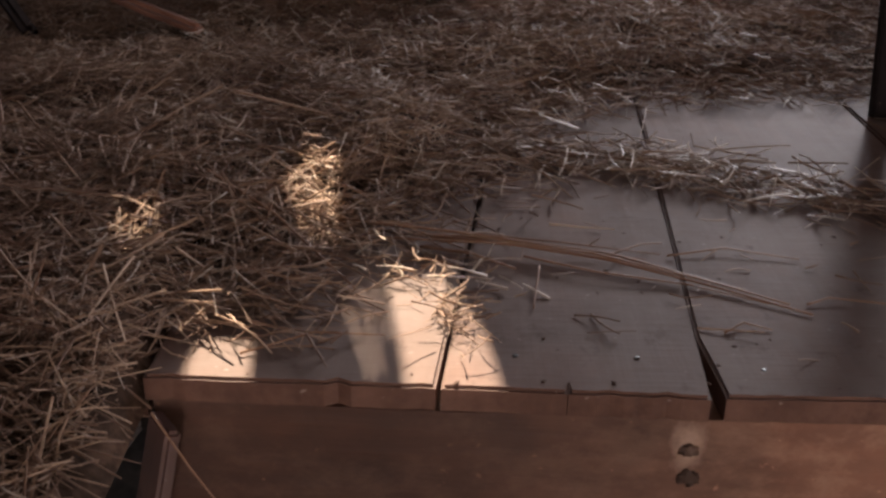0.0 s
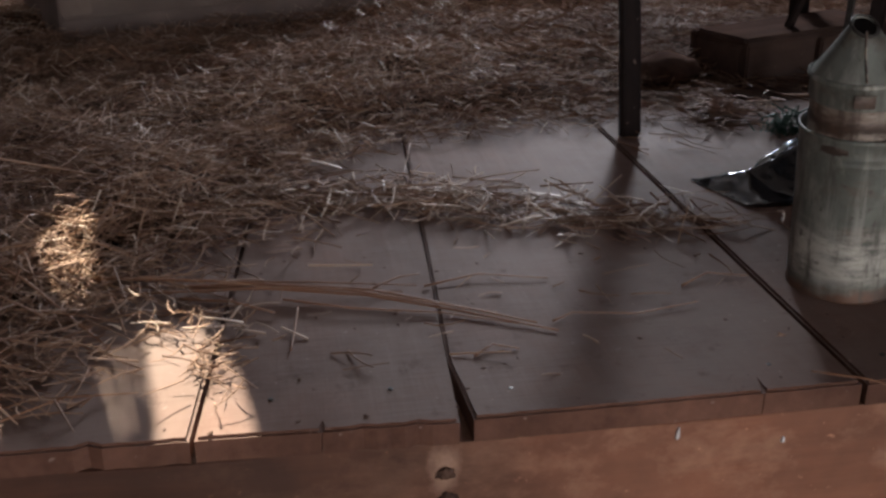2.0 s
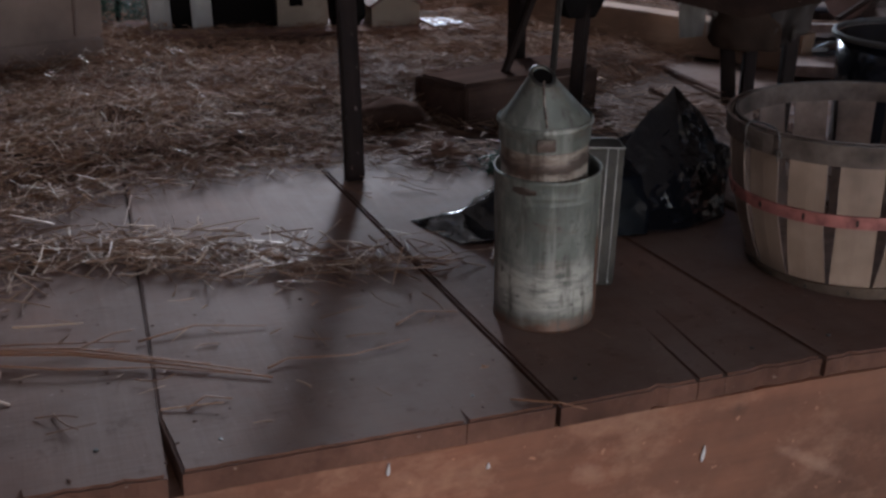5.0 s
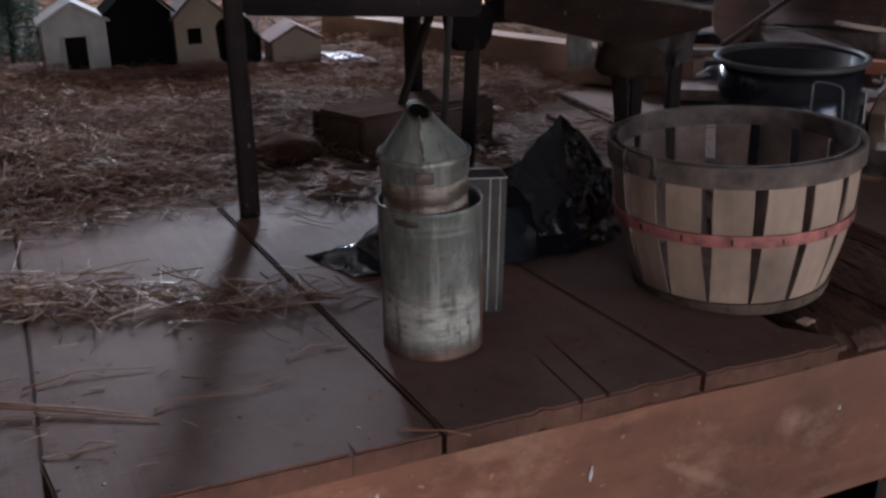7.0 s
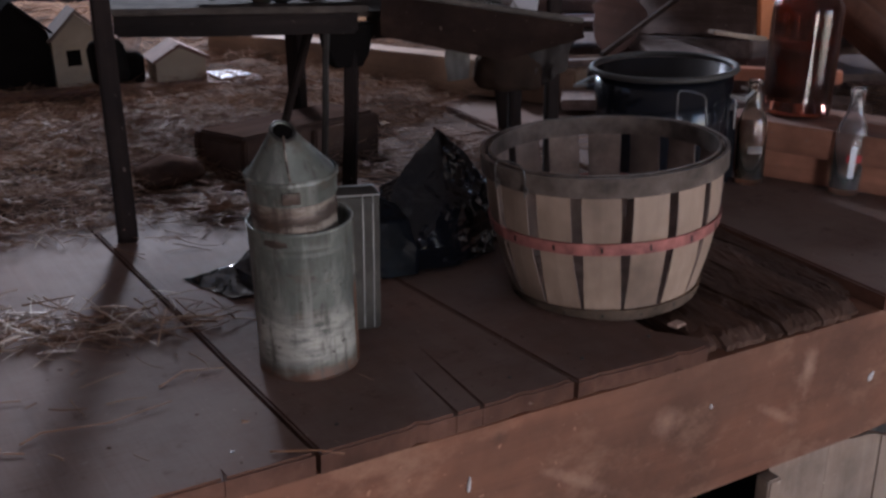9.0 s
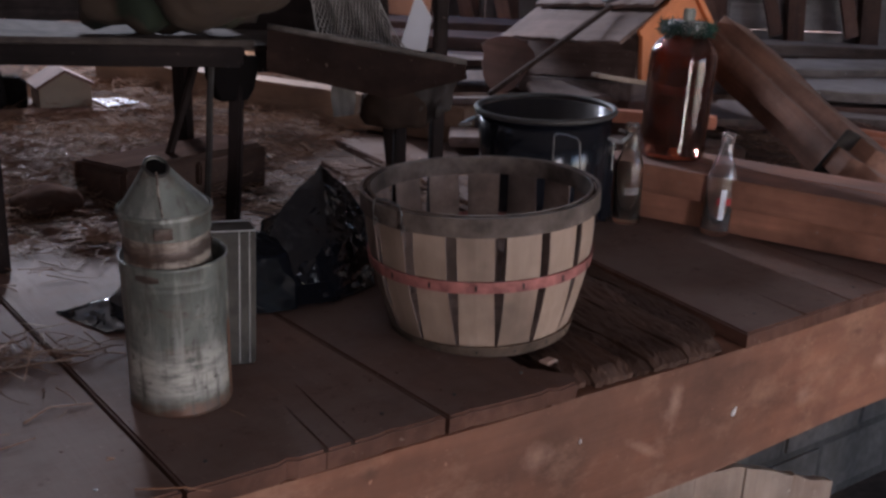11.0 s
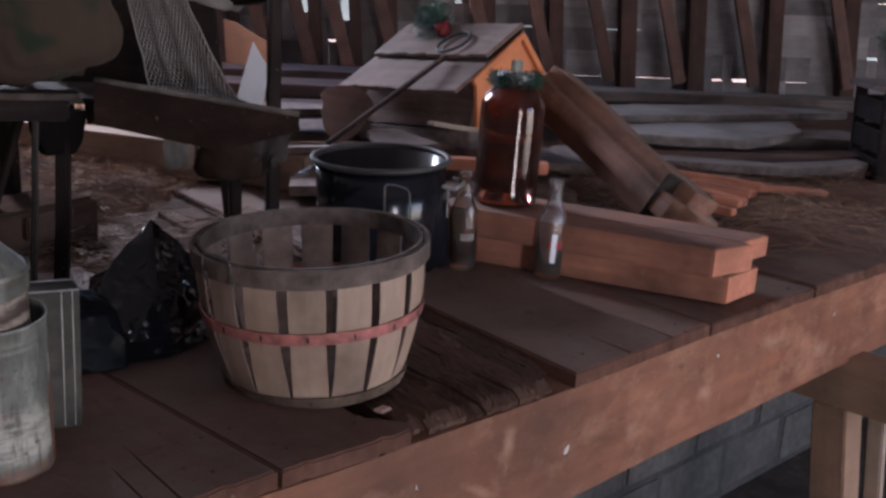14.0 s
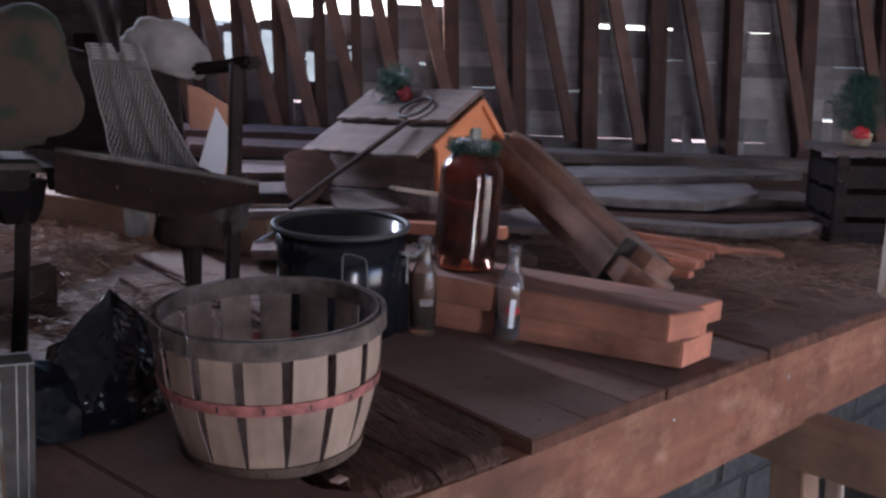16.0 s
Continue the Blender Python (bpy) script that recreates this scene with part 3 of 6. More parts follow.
# cracks in the plank ends: x, half width, depth
SPLITS = [(0.15, 0.0007, 0.03), (0.598, 0.0009, 0.045), (0.887, 0.0012, 0.03), (0.923, 0.0008, 0.028),
          (2.01, 0.0009, 0.03), (2.36, 0.0008, 0.04), (1.866, 0.0008, 0.02), (2.9, 0.0018, 0.03), (3.02, 0.001, 0.04), (3.4, 0.001, 0.03)]
floor = thing("floor", (0.5, 1.5, 0), "worn dusty plank floor of a hay loft", "floor", kind="structure")
rng = random.Random(4)
for i, (fl, fr, bl, br, yl, yr) in enumerate(PLANKS):
    front = [(fl, yl)]
    n = max(6, int((fr - fl) / 0.013))
    for k in range(1, n):
        q = k / n
        x, y = fl + (fr - fl) * q, yl + (yr - yl) * q
        split = [c for c in SPLITS if abs(c[0] - x) < 0.5 * (fr - fl) / n]
        if split:
            w, d = split[0][1] * 0.45, split[0][2] * 0.7
            front += [(x - w, y), (x + d * 0.12, y + d), (x + w, y)]
        else:
            wear = 0.0025 * max(0.0, noise.noise((x * 34, i, 0))) + 0.0015 * max(0.0, noise.noise((x * 110, i, 4)))
            front.append((x, y + wear + rng.choice((0, 0, 0, 0, 0.001, 0.006)) * rng.random()))
    if i == 4:
        front = [p for p in front if p[0] < fr - 0.055] + [(fr - 0.05, yr), (fr - 0.014, yr + 0.004), (fr - 0.002, yr + 0.014), (fr - 0.001, yr + 0.030), (fr - 0.020, yr + 0.055), (fr - 0.045, yr + 0.085), (fr - 0.040, yr + 0.13), (fr - 0.008, yr + 0.20)]
    else:
        front.append((fr, yr))
    if i == 2:
        front = [(fl + 0.0015, yl + 0.11), (fl + 0.005, yl + 0.06), (fl + 0.0075, yl + 0.001)] + front[2:]
    corners = front + [(br, 2.6), (bl, 2.6)]
    z = (0.0, 0.0, 0.001, 0.0, -0.002, 0.0, -0.003, 0.002, 0.0, -0.002)[i]
    part("plank", slab(corners, z, 0.0272 + z, 0.0032, top_only=True), M_PLANK, floor, at=Matrix.Identity(4), placed=True)
rotten = part("plank", slab(((1.314, 1.03), (1.70, 1.06), (1.88, 2.6), (1.345, 2.6)), -0.020, 0.018, 0.002), M_ROT, floor, "dark rotten plank split into crumbling strips", at=Matrix.Identity(4), placed=True)


def rotten_strip(x0, x1, y0, y1, top, seed):
    """A strip of crumbling wood: pitted top, rounded broken front."""
    bm = bmesh.new()
    n, m = 56, max(4, int((x1 - x0) / 0.005) + 2)
    rows = []
    for j in range(n):
        q = (j / (n - 1)) ** 1.5
        row = []
        for i in range(m):
            c = i / (m - 1)
            front = y0 + 0.010 * noise.noise((seed * 3 + c * 3, 0, 1)) + 0.006 * noise.noise((seed + c * 9, 4, 1))
            y = front + (y1 - front) * q
            x = x0 + (x1 - x0) * c
            x += (y - 0.98) * (0.03 + 0.13 * (x - 1.31) / 0.37) + 0.0025 * noise.noise((seed, y * 18, 2))
            pit = 0.006 * noise.noise((x * 30, y * 9, seed)) + 0.0035 * noise.noise((x * 110, y * 26, seed)) + 0.0025 * noise.noise((x * 160, y * 120, 4)) + 0.0018 * noise.noise((x * 330, y * 60, 7))
            edge = -0.002 * (2 * c - 1) ** 8
            nose = -0.011 * max(0.0, 1 - (y - front) / 0.022)
            row.append(bm.verts.new((x, y, top + pit + edge + nose)))
        rows.append(row)
    for r0, r1 in zip(rows, rows[1:]):
        for i in range(m - 1):
            bm.faces.new((r0[i], r0[i + 1], r1[i + 1], r1[i]))
    rim = [e for e in bm.edges if e.is_boundary]
    ext = bmesh.ops.extrude_edge_only(bm, edges=rim)
    for v in [g for g in ext["geom"] if isinstance(g, bmesh.types.BMVert)]:
        v.co.z = -0.0265
    bmesh.ops.recalc_face_normals(bm, faces=bm.faces)
    return bm


for k, (x0, x1, y0, y1, top) in enumerate(((1.318, 1.352, 1.012, 1.9, -0.010), (1.3525, 1.432, 1.000, 2.3, -0.008), (1.4328, 1.474, 0.998, 1.7, -0.011), (1.4746, 1.548, 0.996, 2.2, -0.007),
                                           (1.5505, 1.612, 0.994, 2.4, -0.006), (1.6126, 1.642, 1.000, 1.5, -0.009), (1.643, 1.676, 1.055, 2.4, -0.009))):
    part("splinter", rotten_strip(x0, x1, y0, y1, top, k * 7.3 + 1), M_ROT, rotten, at=Matrix.Identity(4), placed=True)
part("subfloor", slab(((-5, 2.62), (9, 2.62), (9, 8), (-5, 8)), -0.005, 0.05, 0), M_PLANK, floor, at=Matrix.Identity(4), placed=True)
part("subfloor", slab(((-5, 1.05), (-0.265, 1.05), (-0.265, 2.61), (-5, 2.61)), -0.02, 0.05, 0), M_PLANK, floor, at=Matrix.Identity(4), placed=True)
part("subfloor", slab(((4.31, 0.97), (9, 0.97), (9, 2.61), (4.41, 2.61)), -0.005, 0.05, 0), M_PLANK, floor, at=Matrix.Identity(4), placed=True)



def edge_y(x):
    pts = [(-0.3, 1.020), (0.03, 1.008), (0.29, 0.998), (0.70, 0.996), (1.30, 0.990), (1.70, 0.992), (2.2, 1.008), (3.4, 1.023), (7.0, 1.03)]
    for (x0, y0), (x1, y1) in zip(pts, pts[1:]):
        if x <= x1:
            return y0 + (y1 - y0) * (x - x0) / (x1 - x0)
    return pts[-1][1]


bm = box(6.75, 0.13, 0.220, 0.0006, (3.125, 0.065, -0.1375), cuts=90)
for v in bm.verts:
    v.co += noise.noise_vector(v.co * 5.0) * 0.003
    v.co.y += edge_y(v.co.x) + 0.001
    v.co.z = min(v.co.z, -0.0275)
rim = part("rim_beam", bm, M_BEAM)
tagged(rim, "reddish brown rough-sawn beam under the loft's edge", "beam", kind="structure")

# marks on the beam: white droppings and a knot
for x, z, w, h in ((0.504, -0.040, 0.0018, 0.008), (0.906, -0.102, 0.002, 0.012), (1.688, -0.142, 0.004, 0.010), (0.62, -0.06, 0.002, 0.004), (1.32, -0.10, 0.002, 0.004), (2.2, -0.08, 0.003, 0.004), (2.75, -0.09, 0.003, 0.006)):
    bm = bmesh.new()
    bmesh.ops.create_icosphere(bm, subdivisions=2, radius=1.0)
    for v in bm.verts:
        k = 1 + 0.4 * noise.noise(v.co * 1.5 + Vector((x * 9, 0, 0)))
        v.co = Vector((v.co.x * w * k * (1.2 - 0.5 * v.co.z), v.co.y * 0.0016, v.co.z * h))
    part("dropping", bm, M_WHITE, rim, at=pose(x, edge_y(x) - 0.001, z, 0, 35 if x > 1.5 else 4), smooth=True)

for x, z, w, h in ((0.266, -0.062, 0.009, 0.006), (0.268, -0.094, 0.010, 0.008)):
    bm = bmesh.new()
    bmesh.ops.create_icosphere(bm, subdivisions=3, radius=1.0)
    for v in bm.verts:
        k = 1 + 0.8 * noise.noise(v.co * 2.6 + Vector((x * 90, z * 50, 0)))
        v.co = Vector((v.co.x * w * k, v.co.y * 0.0012, v.co.z * h * k))
    part("knot", bm, M_ROT, rim, "dark crumbling knot hole", at=pose(x, edge_y(x) - 0.0002, z), smooth=True)

# walls and roof
OX, OY, UX, UY = 5.5, 4.1, 0.748, -0.664


def on_wall(u, z, inward=0.0):
    """A place on the boarded wall: u to the right, z up, inward towards the loft. Old wall, leaning."""
    u = u - 0.085 * z
    return Vector((OX + UX * u + UY * inward, OY + UY * u - UX * inward, z + 0.03 * u))


wall_e = thing("wall_east", (OX, OY, 0), "old barn wall of loose horizontal boards with daylight gaps", "wall", kind="structure")
ROWS_Z = [-0.06, 0.105, 0.265, 0.39, 0.52, 0.60, 0.79, 0.97, 1.14, 1.31, 1.48, 1.65, 1.82, 2.0]
STUDS = [-2.6, -2.22, -1.98, -1.74, -1.5, -1.26, -1.04, -0.82, -0.47, -0.06, 0.38, 0.80, 1.28, 1.75, 2.25, 2.75, 3.3]
# daylight gaps: the joint's height, from u to u, how wide they gape
GAPS = [(0.105, 0.02, 0.30, 0.003), (0.105, 0.44, 0.68, 0.004), (0.105, 0.93, 1.0, 0.012), (0.105, 1.06, 1.23, 0.02), (0.105, 1.40, 1.55, 0.003), (0.105, -0.19, -0.13, 0.016),
        (0.265, -1.43, -1.38, 0.012), (0.265, 1.91, 1.98, 0.018), (0.39, -0.34, -0.19, 0.005), (0.39, 0.25, 0.48, 0.004), (0.52, -1.11, -1.03, 0.010), (0.52, -0.66, -0.62, 0.016),
        (0.60, -1.14, -1.05, 0.016), (0.60, 0.84, 1.0, 0.002), (0.60, 1.1, 1.21, 0.002), (0.60, 1.95, 2.2, 0.002), (0.79, 0.39, 0.52, 0.024), (0.79, 0.62, 0.74, 0.024), (0.79, 0.84, 0.92, 0.009), (0.79, 1.40, 1.55, 0.002),
        (0.52, -1.36, -1.33, 0.010), (0.60, -1.62, -1.59, 0.010)]
# places where boards are missing: from u to u, z to z
HOLES = [(-1.83, -1.75, 0.49, 0.66), (-1.605, -1.525, 0.43, 0.68), (-1.345, -1.285, 0.39, 0.56), (-1.085, -1.03, 0.385, 0.575), (-0.775, -0.75, 0.36, 0.47), (-0.485, -0.455, 0.40, 0.53)]
rng = random.Random(11)
for r in range(len(ROWS_Z) - 1):
    z0, z1 = ROWS_Z[r], ROWS_Z[r + 1]
    ends = sorted(set(STUDS + [g[k] for g in GAPS if g[0] in (z0, z1) for k in (1, 2)] + [h[k] for h in HOLES if h[2] < z1 and h[3] > z0 for k in (0, 1)]))
    for a, b in zip(ends, ends[1:]):
        mid = (a + b) / 2
        if mid < -0.45:
            band = 0.698 + 0.134 * (mid + 1.88)
            if z0 > band - 0.04:
                continue
            high = min(z1, band)
        else:
            high = z1
        g0 = [g[3] for g in GAPS if g[0] == z0 and g[1] - 0.001 < mid < g[2] + 0.001]
        g1 = [g[3] for g in GAPS if g[0] == z1 and g[1] - 0.001 < mid < g[2] + 0.001]
        lo, hi = z0 + (g0[0] / 2 if g0 else -0.005), high - (g1[0] / 2 if g1 else -0.005)
        for h0, h1, low_z, high_z in HOLES:
            if h0 < mid < h1 and low_z < hi and high_z > lo:
                lo, hi = (lo, low_z) if low_z - lo > hi - high_z else (high_z, hi)
        if hi - lo < 0.012:
            continue
        slit = -0.02 if a in STUDS else 0.0
        deep = -0.02 - 0.007 * (r % 2) + rng.uniform(-0.0015, 0.0015)
        p0, p1 = on_wall(a + slit, (lo + hi) / 2, deep), on_wall(b + (0.02 if b in STUDS else 0.0), (lo + hi) / 2, deep)
        beam("board", p0, p1, 0.018, hi - lo, M_SIDING, wall_e, "", 0, 0.003, 0.0015, 2)
for u in STUDS[1:]:
    beam("stud", on_wall(u, -0.05, 0.05), on_wall(u, 2.95, 0.05), 0.07 if u < -0.6 else 0.10, rng.uniform(0.06, 0.075) if u < -0.6 else rng.uniform(0.085, 0.11), M_STUDDARK, wall_e, "", 0, 0.004, 0.002, 4)
for u in (-2.0, -1.76, -1.52, -1.30, -1.02, -0.75, -0.45, -0.10, 0.26, 0.69, 1.15, 1.74, 2.25):
    beam("brace", on_wall(u, 0.09, 0.13), on_wall(u - 0.385, 1.9, 0.13), 0.04, 0.075, M_STUD, wall_e, "", 0, 0.004, 0.002, 4)
# boards above view, added to close the wall up to the roof
for z0 in (2.0, 2.18, 2.36, 2.54, 2.72, 2.90):
    beam("board", on_wall(-2.9, z0 + 0.09, -0.02), on_wall(3.6, z0 + 0.09, -0.02), 0.018, 0.19, M_SIDING, wall_e, "", 0, 0.003, 0.0015, 2)
beam("sill_plate", on_wall(-2.6, -0.01, 0.06), on_wall(3.4, -0.01, 0.06), 0.16, 0.07, M_STUD, wall_e)

# added slope outside, there to grey the daylight showing through the holes
bm = bmesh.new()
rows = [[bm.verts.new((5.5 + 0.664 * 30 + UX * x + 0.664 * dy, 4.1 + 0.748 * 30 + UY * x + 0.748 * dy, -1.3 + (2.0 + 0.18 * noise.noise((x * 0.2, 0, 3))) * q)) for x in range(-60, 61, 3)] for q, dy in ((0, 0), (0.5, 2), (0.85, 5), (1.0, 12), (0.6, 30))]
for r0, r1 in zip(rows, rows[1:]):
    for i in range(len(r0) - 1):
        bm.faces.new((r0[i], r0[i + 1], r1[i + 1], r1[i]))
field = part("backdrop", bm, plain("backdrop_grey", (0.085, 0.09, 0.085), 0.9, scale=0.6, vary=0.3, spec=0.1), smooth=True)
tagged(field, "grey backdrop slope added outside the wall's holes", "field", kind="structure")

# north wall boards carry their shade in the colour
wall_n = thing("wall_north", (0, 5.7, 0), "boarded barn wall with a window opening, darkened for shade", "wall", kind="structure")
for (x0, x1, z0, z1) in ((-5, 1.77, -1.2, 3.05), (2.31, 3.83, -1.2, 3.05), (1.77, 2.31, -1.2, 1.12), (1.77, 2.31, 2.72, 3.05)):
    part("boarding", box(x1 - x0, 0.05, z1 - z0, 0.0), M_SHADEDBOARD, wall_n, at=Matrix.Translation(((x0 + x1) / 2, 5.63, (z0 + z1) / 2)), placed=True)
# unseen walls added on the open sides to keep outside light out
wall_w = part("wall_west", box(0.1, 13.0, 4.25, 0), M_SIDING, at=Matrix.Translation((-5.0, 0.5, 0.925)))
tagged(wall_w, "plain boarded wall out of view, closing the barn", "wall", kind="structure")
# unseen wall; its wide opening is added to go with the fill light
wall_s = thing("wall_south", (0, -4, 0), "unseen boarded wall with a narrow doorway and an added wide opening", "wall", kind="structure")
for (x0, x1, z0, z1) in ((-5, -0.2, -1.2, 3.05), (0.6, 2.55, -1.2, 3.05), (5.65, 9.6, -1.2, 3.05), (-0.2, 0.6, 1.75, 3.05), (2.55, 5.65, 1.75, 3.05)):
    part("boarding", box(x1 - x0, 0.08, z1 - z0, 0), M_SIDING, wall_s, at=Matrix.Translation(((x0 + x1) / 2, -4.0, (z0 + z1) / 2)), placed=True)
wall_r = part("wall_right", box(0.1, 7.0, 4.25, 0), M_SIDING, at=Matrix.Translation((8.6, -1.3, 0.925)))
tagged(wall_r, "plain boarded wall out of view, closing the barn", "wall", kind="structure")

# unseen roof added against the sun, its chinks cut to shape the sun patches
ROOF_Z = 3.0
shift = to_sun * (ROOF_Z / to_sun.z)
CHINKS = [
    [(-0.218, 0.97), (-0.150, 0.97), (-0.163, 1.085), (-0.217, 1.09)],
    [(0.0, 0.93), (0.094, 0.93), (0.076, 1.07), (0.066, 1.132), (0.039, 1.193), (0.022, 1.238), (-0.036, 1.222), (-0.019, 1.106), (-0.010, 1.051)],
    [(-0.076, 1.160), (-0.0735, 1.164), (-0.0370, 1.015), (-0.0384, 1.015)],
    [(-0.064, 1.200), (-0.0615, 1.202), (-0.0295, 1.030), (-0.0310, 1.030)],
    [(-0.050, 1.210), (-0.0480, 1.212), (-0.0260, 1.090), (-0.0275, 1.090)],
    [(-0.165, 1.37), (-0.135, 1.30), (-0.098, 1.31), (-0.100, 1.43), (-0.14, 1.46)],
    [(-0.340, 1.23), (-0.318, 1.19), (-0.288, 1.25), (-0.315, 1.30)],
]
bm = bmesh.new()
loops = [[(-5.2, -4.2), (8.8, -4.2), (8.8, 1.3), (3.9, 5.9), (-5.2, 5.9)]] + [[(x + shift.x, y + shift.y) for x, y in c] for c in CHINKS]
edges = []
for loop in loops:
    vs = [bm.verts.new((x, y, ROOF_Z)) for x, y in loop]
    edges += [bm.edges.new((vs[i], vs[(i + 1) % len(vs)])) for i in range(len(vs))]
bmesh.ops.triangle_fill(bm, use_beauty=True, edges=edges)
roof = part("ceiling", bm, M_ROOF)
tagged(roof, "unseen pale tin roof with chinks cut for the sun patches", "ceiling", kind="structure")

# under the loft
M_MORTAR = plain("old_mortar", (0.055, 0.054, 0.053), 0.95, scale=40, vary=0.3, depth=0.5)
wall_u = thing("wall_under_loft", (3.5, 1.75, -0.7), "grey block foundation wall in the shade under the loft", "wall", kind="structure")
me_block = None
for row in range(5):
    for c in range(14):
        x = 2.5 + c * 0.41 + (0.2 if row % 2 else 0)
        at = Matrix.Translation((x, 1.75 + rng.uniform(-0.006, 0.006), -0.98 + row * 0.205)) @ Matrix.Rotation(rng.uniform(-0.01, 0.01), 4, "Y")
        if me_block is None:
            ob = part("block", box(0.395, 0.2, 0.192, 0.008), M_STONE, wall_u, at=at, placed=True)
            me_block = ob.data
        else:
            ob = new("block", me_block)
            ob.matrix_basis = world_of(wall_u).inverted() @ at
            ob.parent = wall_u
part("mortar", box(6.0, 0.16, 1.05, 0), M_MORTAR, wall_u, at=Matrix.Translation((5.3, 1.736, -0.58)), placed=True)

frame_u = thing("support_frame", (2.98, 1.0, -1.1), "tan timber post and girder holding up the loft", "support")
beam("girder", (2.94, 1.74, -0.305), (2.94, 0.45, -0.305), 0.10, 0.14, M_TAN, frame_u, "", 0, 0.005)
beam("post", (2.955, 0.965, -1.1), (2.955, 1.055, -0.377), 0.10, 0.095, M_TAN, frame_u)
beam("batten", (3.04, 0.905, -1.1), (3.04, 0.985, -0.30), 0.03, 0.045, M_PALE, frame_u)
panel = thing("wood_panel", (1.7, 1.09, -1.1), "pale splintered wooden panel leaning under the beam", "panel")
for x0, x1, h0, h1 in ((-0.16, -0.012, 0.815, 0.815), (-0.008, 0.135, 0.815, 0.785), (0.139, 0.298, 0.782, 0.720), (0.302, 0.45, 0.718, 0.660)):
    n = 7
    top = [(x1 - (x1 - x0) * k / n, h1 + (h0 - h1) * k / n - 0.006 * rng.random()) for k in range(n + 1)]
    part("board", prism([(x0, 0), (x1, 0)] + top, 0.02), M_PALEV, panel, at=Matrix.Translation((1.70, 1.05 + rng.uniform(-0.003, 0.003), -1.1)), placed=True)
part("batten", box(0.03, 0.03, 0.8, 0.003), M_PALEV, panel, at=Matrix.Translation((1.525, 1.035, -0.7)), placed=True)

# ---- hay ----
M_STALKPALE = straw_mat("pale_straw", (0.30, 0.21, 0.16), (0.74, 0.60, 0.48), 0.45, 0.35)


def hay_front(x):
    pts = [(-9, 0.2), (-0.30, 0.2), (-0.27, 1.08), (-0.20, 1.14), (-0.10, 1.28), (0.0, 1.42), (0.10, 1.62), (0.20, 1.76), (0.38, 1.86), (0.75, 1.90), (0.95, 1.98), (1.15, 2.2), (1.6, 2.35), (2.1, 2.7), (9, 2.9)]
    for (x0, y0), (x1, y1) in zip(pts, pts[1:]):
        if x0 <= x <= x1:
            return y0 + (y1 - y0) * (x - x0) / (x1 - x0)
    return 9.0


def hay_z(x, y):
    d = y - hay_front(x)
    k = min(1.0, max(0.0, d / 0.22))
    z = -0.03 + 0.065 * k * k * (3 - 2 * k)
    z += (0.032 * noise.noise((x * 2.2, y * 3.4, 0.3)) + 0.022 * noise.noise((x * 6, y * 10, 2.0)) + 0.007 * noise.noise((x * 24, y * 24, 5.0))) * k
    if x < -0.262 and y < 1.25:
        z -= min(0.55, max(0.0, 1.15 - y) * 0.24) * min(1.0, (-0.262 - x) / 0.10 + 0.25)
    return z


hay = thing("hay", (0.3, 3.0, 0.0), "loose brown hay strewn deep over the loft floor", "hay", kind="stuff")
bm = bmesh.new()
NX, NY = 150, 150
xs, ys = np.linspace(-2.9, 2.9, NX), np.linspace(0.2, 5.5, NY)
grid = [[bm.verts.new((x, y, hay_z(x, y))) for x in xs] for y in ys]
for j in range(NY - 1):
    for i in range(NX - 1):
        if max(v.co.z for v in (grid[j][i], grid[j][i + 1], grid[j + 1][i + 1], grid[j + 1][i])) > -0.028 or xs[i] < -0.262:
            bm.faces.new((grid[j][i], grid[j][i + 1], grid[j + 1][i + 1], grid[j + 1][i]))
bmesh.ops.delete(bm, geom=[v for v in bm.verts if not v.link_faces], context="VERTS")
part("hay_bed", bm, M_HAYBED, hay, at=Matrix.Identity(4), placed=True, smooth=True)


def hay_points(n, x0, x1, y0, y1, seed, lift, edge=0.03):
    r = random.Random(seed)
    out = []
    while len(out) < n:
        x, y = r.uniform(x0, x1), r.uniform(y0, y1)
        d = y - hay_front(x)
        if d < -edge or (d < 0.05 and r.random() < 0.4):
            continue
        out.append((x, y, max(hay_z(x, y), 0.002 if x > -0.26 else -9) + r.uniform(0.0, lift)))
    return np.array(out)


def lens(n, lo, hi, seed):
    return np.random.default_rng(seed).uniform(lo ** 0.5, hi ** 0.5, n) ** 2


home = world_of(hay).inverted()


def hay_strands(*a, **k):
    k.setdefault("curl", 0.13)
    ob = strands(*a, **k)
    ob.matrix_basis = home
    ob.parent = hay
    tagged(ob, kind="stuff")


hay_strands("stems", hay_points(9000, -0.95, 0.15, 0.45, 1.9, 1, 0.03), lens(9000, 0.03, 0.13, 1), 0.0009, M_STRAW, seed=1, flat=0.28)
hay_strands("stems", hay_points(22000, -1.3, 1.2, 1.5, 2.6, 2, 0.025), lens(22000, 0.02, 0.085, 2), 0.0009, M_STRAW, seed=2, flat=0.25)
hay_strands("stems", hay_points(26000, -1.6, 2.2, 2.2, 3.6, 3, 0.03), lens(26000, 0.02, 0.085, 3), 0.0010, M_STRAWFAR, seed=3, sides=2)
hay_strands("stems", hay_points(11000, -2.2, 2.6, 3.3, 5.2, 4, 0.03), lens(11000, 0.04, 0.13, 4), 0.0013, M_STRAWFAR, seed=4, sides=2)

